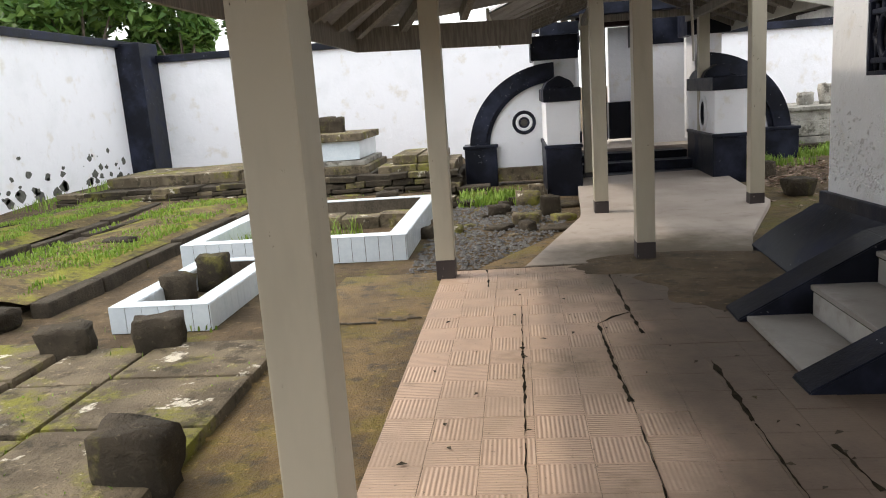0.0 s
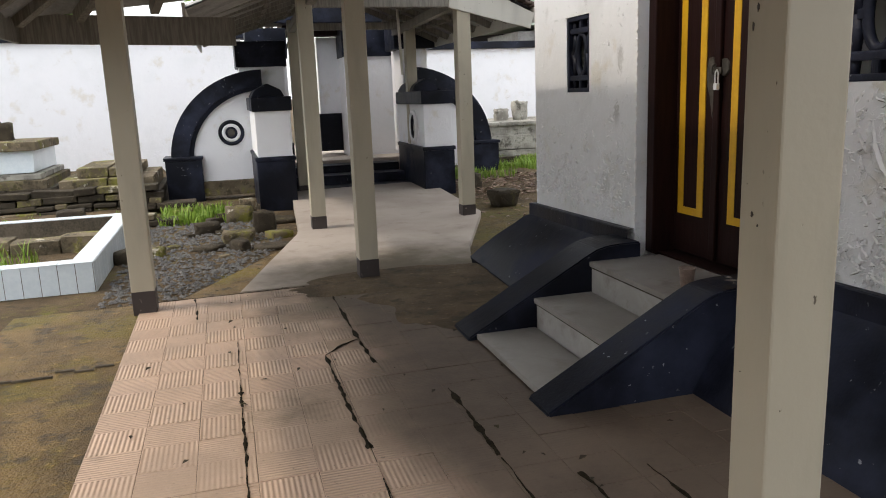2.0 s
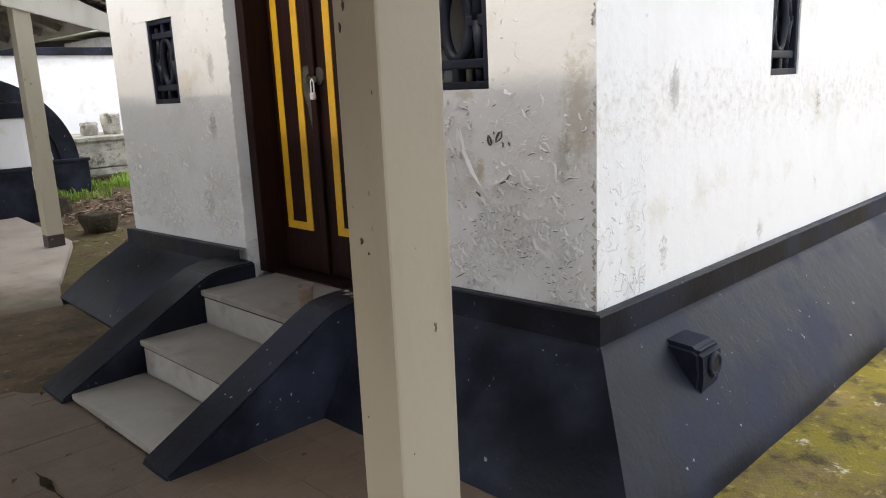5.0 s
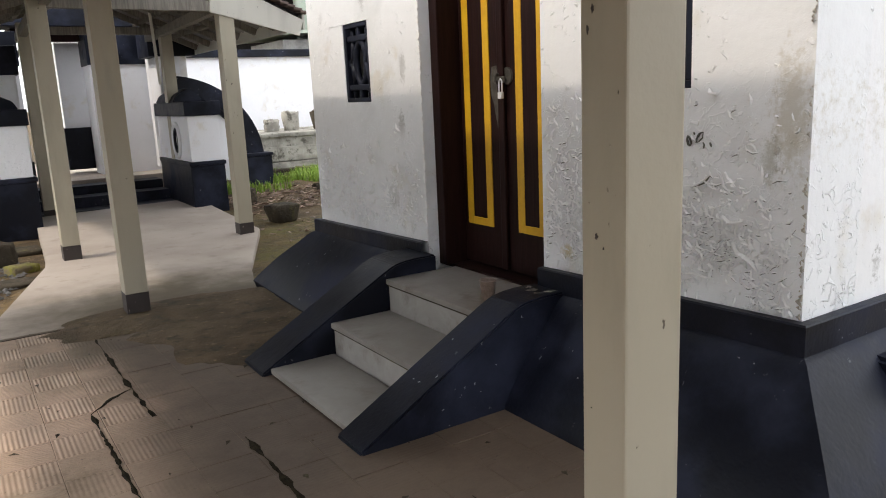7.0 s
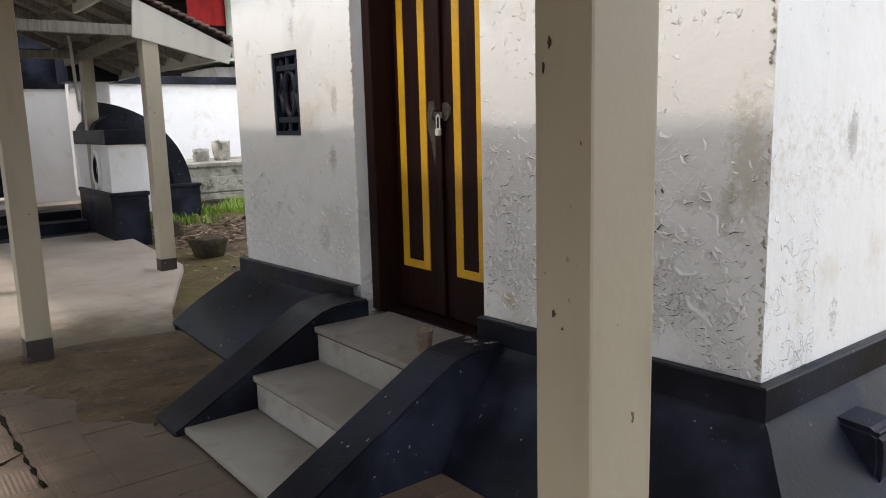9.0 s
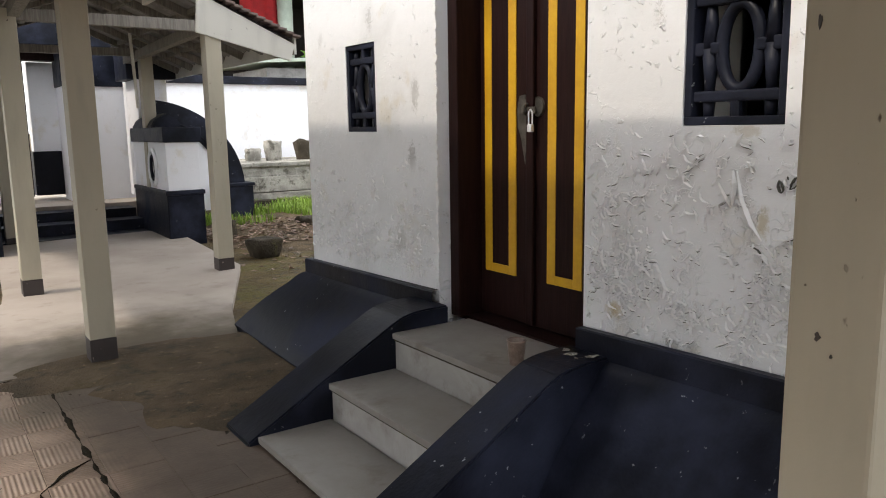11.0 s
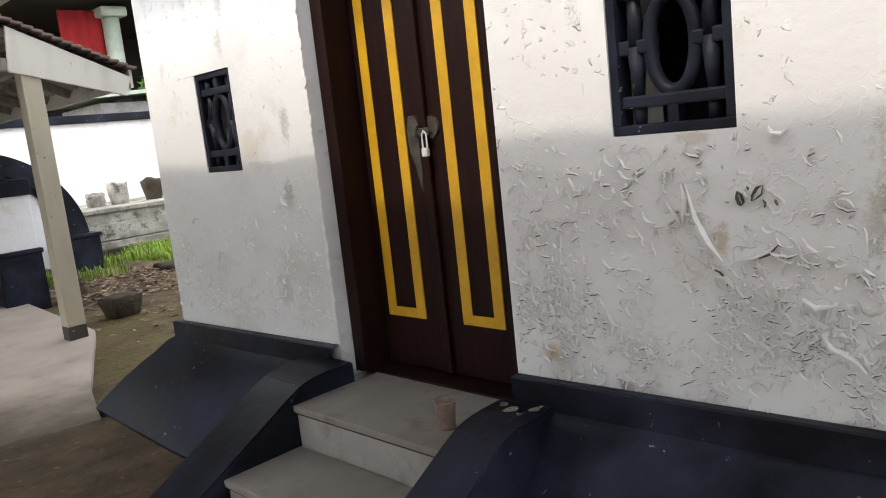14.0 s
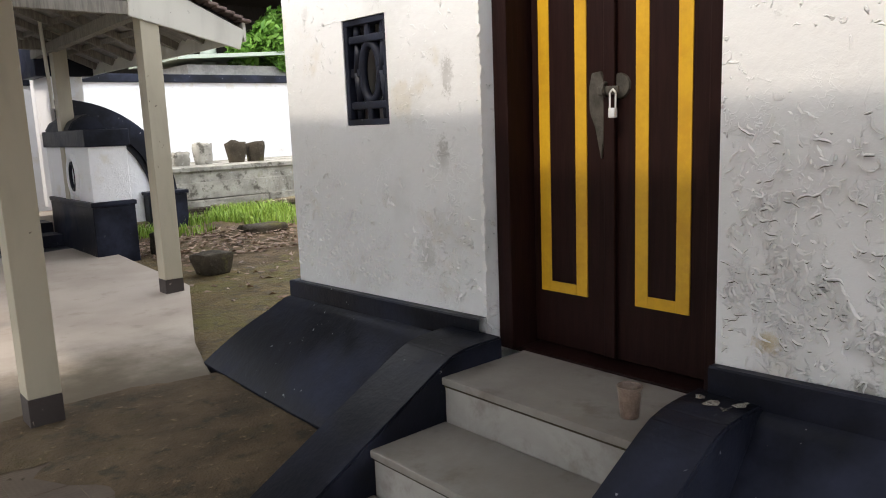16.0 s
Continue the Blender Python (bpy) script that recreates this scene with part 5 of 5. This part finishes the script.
part("drape", bm, RED, cloth, smooth=True)


# ---- wear on the facade ----
random.seed(71)
verts, faces, dark_v, dark_f = [], [], [], []
for k in range(2300):
    y, z = random.uniform(0.03, 1.19), 0.56 + abs(random.gauss(0, 0.34))
    if k % 6 == 0:
        y = random.uniform(2.22, 3.58)
        z = 0.56 + abs(random.gauss(0, 0.22))
    if z > 1.27 or (k % 3 and noise.noise((y * 3.0, z * 3.0, 2.0)) < 0.0):
        continue
    a, bend, step, w, lift = random.uniform(-2.0, 0.9), random.uniform(-0.22, 0.22), random.uniform(0.0035, 0.0065), random.uniform(0.0014, 0.0031), random.uniform(0.004, 0.009)
    n, p, q = len(verts), y, z
    count = random.choice((2, 3, 3, 4, 6, 8, 11))
    for i in range(count + 1):
        u = math.sin(math.pi * (i + 0.4) / (count + 0.8))
        c, d = math.cos(a), math.sin(a)
        verts += [(-0.003, p - d * w * u, q + c * w * u), (-0.006 - lift * u, p + d * w * u * 0.5, q - c * w * u * 0.5), (-0.003, p + d * w * u * 1.6, q - c * w * u * 1.6)]
        if i:
            m = n + 3 * i
            faces += [(m - 3, m - 2, m + 1, m), (m - 2, m - 1, m + 2, m + 1)]
        # dark strip below every fourth flake paints its cast shadow
        if k % 4 == 1:
            dark_v += [(-0.0045, p, q - w * 1.5), (-0.0045, p, q - w * 1.5 - 0.0028 * u)]
            if i:
                m = len(dark_v)
                dark_f.append((m - 4, m - 3, m - 1, m - 2))
        a += bend + random.uniform(-0.55, 0.55)
        p, q = p + c * step, q + d * step
from_lists("flake_shadow", dark_v, dark_f, STAIN_SHADE, WEST, "dark lines painted as shadow below the paint flakes")["kind"] = "stuff"
from_lists("paint_flakes", verts, faces, FLAKE, WEST, "curled flakes of white paint")["kind"] = "stuff"


def scab(name, y, z, pts, material, lift, label):
    bm = prism([(y + p, z + q) for p, q in pts], "x", -0.0065 - lift, 0.002)
    return part(name, bm, material, WEST, label)


def ridge(points, width, lift, material=None, label="long curl of peeling paint"):
    """A curled lip of paint that stands off the wall along a line of (y, z)."""
    verts, faces = [], []
    fine = []
    for (y0, z0), (y1, z1) in zip(points, points[1:]):
        fine += [(y0 + (y1 - y0) * k / 4, z0 + (z1 - z0) * k / 4) for k in range(4)]
    fine.append(points[-1])
    for k, (y, z) in enumerate(fine):
        u = math.sin(math.pi * (k + 0.5) / len(fine)) * random.uniform(0.75, 1.2)
        a, b = fine[max(0, k - 1)], fine[min(len(fine) - 1, k + 1)]
        long = math.hypot(b[0] - a[0], b[1] - a[1]) or 1.0
        p, q = -(b[1] - a[1]) / long * width * u, (b[0] - a[0]) / long * width * u
        verts += [(-0.003, y - p, z - q), (-0.006 - lift * u, y - p * 0.2, z - q * 0.2), (-0.007 - lift * u * 0.9, y + p * 0.7, z + q * 0.7), (-0.003, y + p, z + q)]
        if k:
            m = 4 * k
            faces += [(m - 4 + c, m - 3 + c, m + 1 + c, m + c) for c in range(3)]
    return from_lists("paint_curl", verts, faces, material or FLAKE, WEST, label)


random.seed(77)
ridge([(0.600, 1.150), (0.592, 1.10), (0.600, 1.04)], 0.007, 0.016)
ridge([(0.588, 1.150), (0.565, 1.06), (0.53, 0.99), (0.495, 0.945)], 0.006, 0.014)
ridge([(0.650, 1.110), (0.625, 1.07), (0.602, 1.035)], 0.004, 0.010)
ridge([(0.258, 0.775), (0.235, 0.740), (0.205, 0.730), (0.180, 0.715), (0.160, 0.690)], 0.008, 0.016)
ridge([(0.365, 1.285), (0.358, 1.268), (0.335, 1.264), (0.322, 1.275)], 0.006, 0.014)
ridge([(0.462, 0.950), (0.415, 0.955), (0.375, 0.975), (0.350, 0.998)], 0.004, 0.010)
ridge([(0.775, 1.010), (0.755, 1.002), (0.735, 1.004)], 0.005, 0.010)
ridge([(0.460, 0.632), (0.41, 0.640), (0.355, 0.634)], 0.005, 0.010)
ridge([(0.520, 0.905), (0.485, 0.90), (0.47, 0.875)], 0.006, 0.014)
ridge([(0.640, 0.88), (0.60, 0.875), (0.585, 0.85)], 0.005, 0.012)
ridge([(0.42, 0.74), (0.38, 0.72), (0.37, 0.69)], 0.005, 0.012)
ridge([(0.30, 0.86), (0.27, 0.84), (0.22, 0.85)], 0.006, 0.012)
ridge([(0.86, 0.78), (0.84, 0.74), (0.85, 0.70)], 0.005, 0.010)
# dark-rimmed chips
for line, w in (([(0.449, 1.128), (0.440, 1.118), (0.434, 1.100), (0.440, 1.090)], 0.003), ([(0.449, 1.128), (0.452, 1.112), (0.446, 1.096), (0.440, 1.090)], 0.005),
                ([(0.385, 1.141), (0.400, 1.135), (0.411, 1.118), (0.414, 1.102)], 0.004), ([(0.385, 1.141), (0.388, 1.120), (0.402, 1.108), (0.414, 1.102)], 0.002),
                ([(0.385, 1.106), (0.380, 1.096), (0.383, 1.084)], 0.003), ([(0.357, 1.106), (0.350, 1.090)], 0.003), ([(0.424, 1.140), (0.420, 1.130)], 0.002),
                ([(0.530, 0.925), (0.505, 0.915), (0.488, 0.895), (0.486, 0.878)], 0.003), ([(0.352, 0.994), (0.375, 0.967), (0.430, 0.945)], 0.003)):
    ridge(line, w, 0.001, STAIN_SHADE, "dark edge of a paint chip")
# crumbled paint along the south-west corner
verts, faces = [], []
for k in range(150):
    z = random.uniform(0.56, 2.3)
    if noise.noise((0.0, 3.0, z * 4.0)) < -0.12:
        continue
    r, n = random.uniform(0.003, 0.011), len(verts)
    y = random.uniform(0.001, 0.012)
    verts += [(-0.004, y - 0.003, z - r), (-0.010, y - 0.001, z + random.uniform(-0.3, 0.3) * r), (-0.004, y - 0.002, z + r), (-0.003, y + random.uniform(0.6, 1.6) * r, z)]
    faces += [(n, n + 1, n + 3), (n + 1, n + 2, n + 3), (n, n + 2, n + 1)]
from_lists("crumbled_corner", verts, faces, UNDER, WEST, "crumbled yellowed paint along the corner")["kind"] = "stuff"
bm = bmesh.new()
for k in range(26):
    z = 0.56 + k * 0.075
    for y in (DOOR_Y1 - 0.002,):
        r = random.uniform(0.006, 0.016)
        prism([(y + r * random.uniform(0.5, 1.2) * math.cos(t) + 0.004, z + 2.2 * r * random.uniform(0.5, 1.2) * math.sin(t)) for t in np.linspace(0, math.tau, 8)[:-1]], "x", -0.0065, 0.001, bm)
part("chipped_edge", bm, FLAKE, WEST, "chipped paint along the door reveal")
# fallen leaves and crumbs on the floor, weeds in the joints
random.seed(91)
verts, faces = [], []
for k in range(120):
    x, y = random.uniform(-2.75, -0.5), random.uniform(-2.0, 4.4)
    z, a, s = 0.006, random.uniform(0, 6.28), random.uniform(0.005, 0.024)
    n, dx, dy = len(verts), math.cos(a), math.sin(a)
    verts += [(x - dx * s, y - dy * s, z), (x + dy * s * 0.5, y - dx * s * 0.5, z + 0.005), (x + dx * s, y + dy * s, z + 0.003), (x - dy * s * 0.5, y + dx * s * 0.5, z + 0.008)]
    faces += [(n, n + 1, n + 2), (n, n + 2, n + 3)]
tagged(from_lists("leaf_litter", verts, faces, ROCK), "small dark dead leaves and crumbs on the floor", "leaf litter", kind="stuff")

# ---- tiled floor ----
TS, FX0, FY1 = 0.21, -2.825, 3.66
GROUT = simple("worn_grout", (0.10, 0.076, 0.05), (0.17, 0.125, 0.09), 5.0, 0.9, 0.003)
floor = part("floor", box(FX0, 0.0, -5.0, FY1, -0.16, -0.0022), GROUT)
tagged(floor, "pinkish ribbed cement tile floor, cracked and dirty", "floor", kind="structure")


def tile_mesh(name, seed):
    bm = bmesh.new()
    h = TS / 2 - 0.0008
    bmesh.ops.create_cube(bm, size=1.0, matrix=Matrix.Translation((0, 0, -0.006)) @ Matrix.Diagonal((2 * h, 2 * h, 0.012, 1)))
    bmesh.ops.bevel(bm, geom=[e for e in bm.edges if e.verts[0].co.z > -0.001 and e.verts[1].co.z > -0.001], offset=0.0012, segments=1, affect="EDGES")
    mesh = bpy.data.meshes.new(name)
    bm.to_mesh(mesh)
    bm.free()
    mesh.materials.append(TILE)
    return mesh


tile_data = tile_mesh("floor_tile", 0)
random.seed(17)
rest_v, rest_f = [], []
shape_v = [tuple(v.co) for v in tile_data.vertices]
shape_f = [tuple(p.vertices) for p in tile_data.polygons]
for j in range(41):
    y = FY1 - TS * (j + 0.5)
    for i in range(13):
        x = FX0 + TS * (i + 0.5)
        if x > -0.36 and not (x < -0.15):
            continue
        m = Matrix.Translation((x + random.uniform(-0.001, 0.001), y, random.uniform(-0.0015, 0.0015))) @ Matrix.Rotation(radians(90) * ((i + j) % 2) + random.uniform(-0.004, 0.004), 4, "Z")
        m = m @ Matrix.Rotation(random.uniform(-0.003, 0.003), 4, "X")
        if j < 24:
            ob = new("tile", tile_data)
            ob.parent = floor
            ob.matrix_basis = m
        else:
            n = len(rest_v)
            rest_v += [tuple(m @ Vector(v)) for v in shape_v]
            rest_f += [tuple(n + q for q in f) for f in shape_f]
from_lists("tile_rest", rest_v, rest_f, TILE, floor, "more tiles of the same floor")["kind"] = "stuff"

# long cracks with weeds along the joints
random.seed(23)
bm = bmesh.new()


def crack(points, width):
    """A ragged ribbon of black soil that widens and pinches along a line."""
    fine = []
    for (x0, y0), (x1, y1) in zip(points, points[1:]):
        n = max(1, int(math.hypot(x1 - x0, y1 - y0) / 0.022))
        fine += [(x0 + (x1 - x0) * k / n, y0 + (y1 - y0) * k / n) for k in range(n)]
    fine.append(points[-1])
    rows = []
    for k, (x, y) in enumerate(fine):
        a, b = fine[max(0, k - 1)], fine[min(len(fine) - 1, k + 1)]
        long = math.hypot(b[0] - a[0], b[1] - a[1]) or 1.0
        px, py = -(b[1] - a[1]) / long, (b[0] - a[0]) / long
        swell = max(0.12, 0.55 + 1.5 * noise.noise((x * 9.0, y * 9.0, 4.0)) + random.uniform(-0.25, 0.25))
        drift = 0.006 * noise.noise((x * 14.0, y * 14.0, 9.0))
        w = width * swell
        rows.append([bm.verts.new((x + px * (drift + s * w), y + py * (drift + s * w), z)) for s, z in ((-1, 0.002), (0, 0.0052), (1, 0.002))])
    for p, q in zip(rows, rows[1:]):
        bm.faces.new((p[0], p[1], q[1], q[0]))
        bm.faces.new((p[1], p[2], q[2], q[1]))


crack([(-2.49, 3.62), (-2.47, 3.35), (-2.46, 3.1)], 0.006)
crack([(-2.235, 2.6), (-2.235, 1.2), (-2.232, -0.6)], 0.003)
crack([(-2.236, 1.80), (-2.233, 1.62)], 0.016)
crack([(-2.233, 1.50), (-2.230, 1.05)], 0.010)
crack([(-1.605, 3.62), (-1.600, 2.6), (-1.595, 2.3), (-1.585, 1.95)], 0.011)
crack([(-1.60, 2.36), (-1.70, 2.29), (-1.805, 2.15), (-1.80, 1.9), (-1.795, 1.5), (-1.780, 1.04)], 0.011)
crack([(-1.78, 0.8), (-1.78, -0.9)], 0.003)
crack([(-1.335, 1.50), (-1.335, 1.2), (-1.342, 0.82)], 0.013)
crack([(-1.340, 0.8), (-1.340, 0.0), (-1.345, -0.6)], 0.005)
crack([(-2.8, 3.64), (-1.6, 3.66), (-0.6, 3.66)], 0.004)
crack([(-1.125, 0.61), (-1.10, 0.28)], 0.014)
crack([(-0.88, 0.58), (-0.865, 0.18)], 0.010)
crack([(-0.87, 0.1), (-0.87, -0.9)], 0.003)
tagged(part("floor_cracks", bm, simple("black_soil", (0.010, 0.008, 0.005), (0.030, 0.024, 0.014), 25.0, 0.95, 0.004, 0.0, 0.08)), "dark weedy cracks along the tile joints", "crack", kind="structure")

# dried mud trodden over the tiles between the steps and the walkway
MUD = moss_ground("dried_mud", (0.120, 0.086, 0.050), (0.075, 0.058, 0.026), 0.52, 0.85)
for cx, cy, rx, ry, seed in ((-0.86, 3.02, 0.52, 0.72, 1.0), (-1.05, 3.62, 0.80, 0.36, 5.0)):
    bm = bmesh.new()
    outline = []
    for k in range(64):
        a = math.tau * k / 64
        r = 1.0 + 0.30 * noise.noise((2.0 * math.cos(a), 2.0 * math.sin(a), seed)) + 0.10 * noise.noise((8.0 * math.cos(a), 8.0 * math.sin(a), seed))
        outline.append((min(cx + rx * r * math.cos(a), -0.30), cy + ry * r * math.sin(a)))
    core = bm.verts.new((cx, cy, 0.0105 + 0.001 * seed))
    rim = [bm.verts.new((x, y, 0.0012)) for x, y in outline]
    mid = [bm.verts.new((cx + (x - cx) * 0.86, cy + (y - cy) * 0.86, 0.0060 + 0.001 * seed)) for x, y in outline]
    for k in range(64):
        n = (k + 1) % 64
        bm.faces.new((rim[k], rim[n], mid[n], mid[k]))
        bm.faces.new((mid[k], mid[n], core))
    tagged(part("mud_patch", bm, MUD, smooth=True), "thin dried brown mud spread over the floor tiles", "mud", kind="stuff")
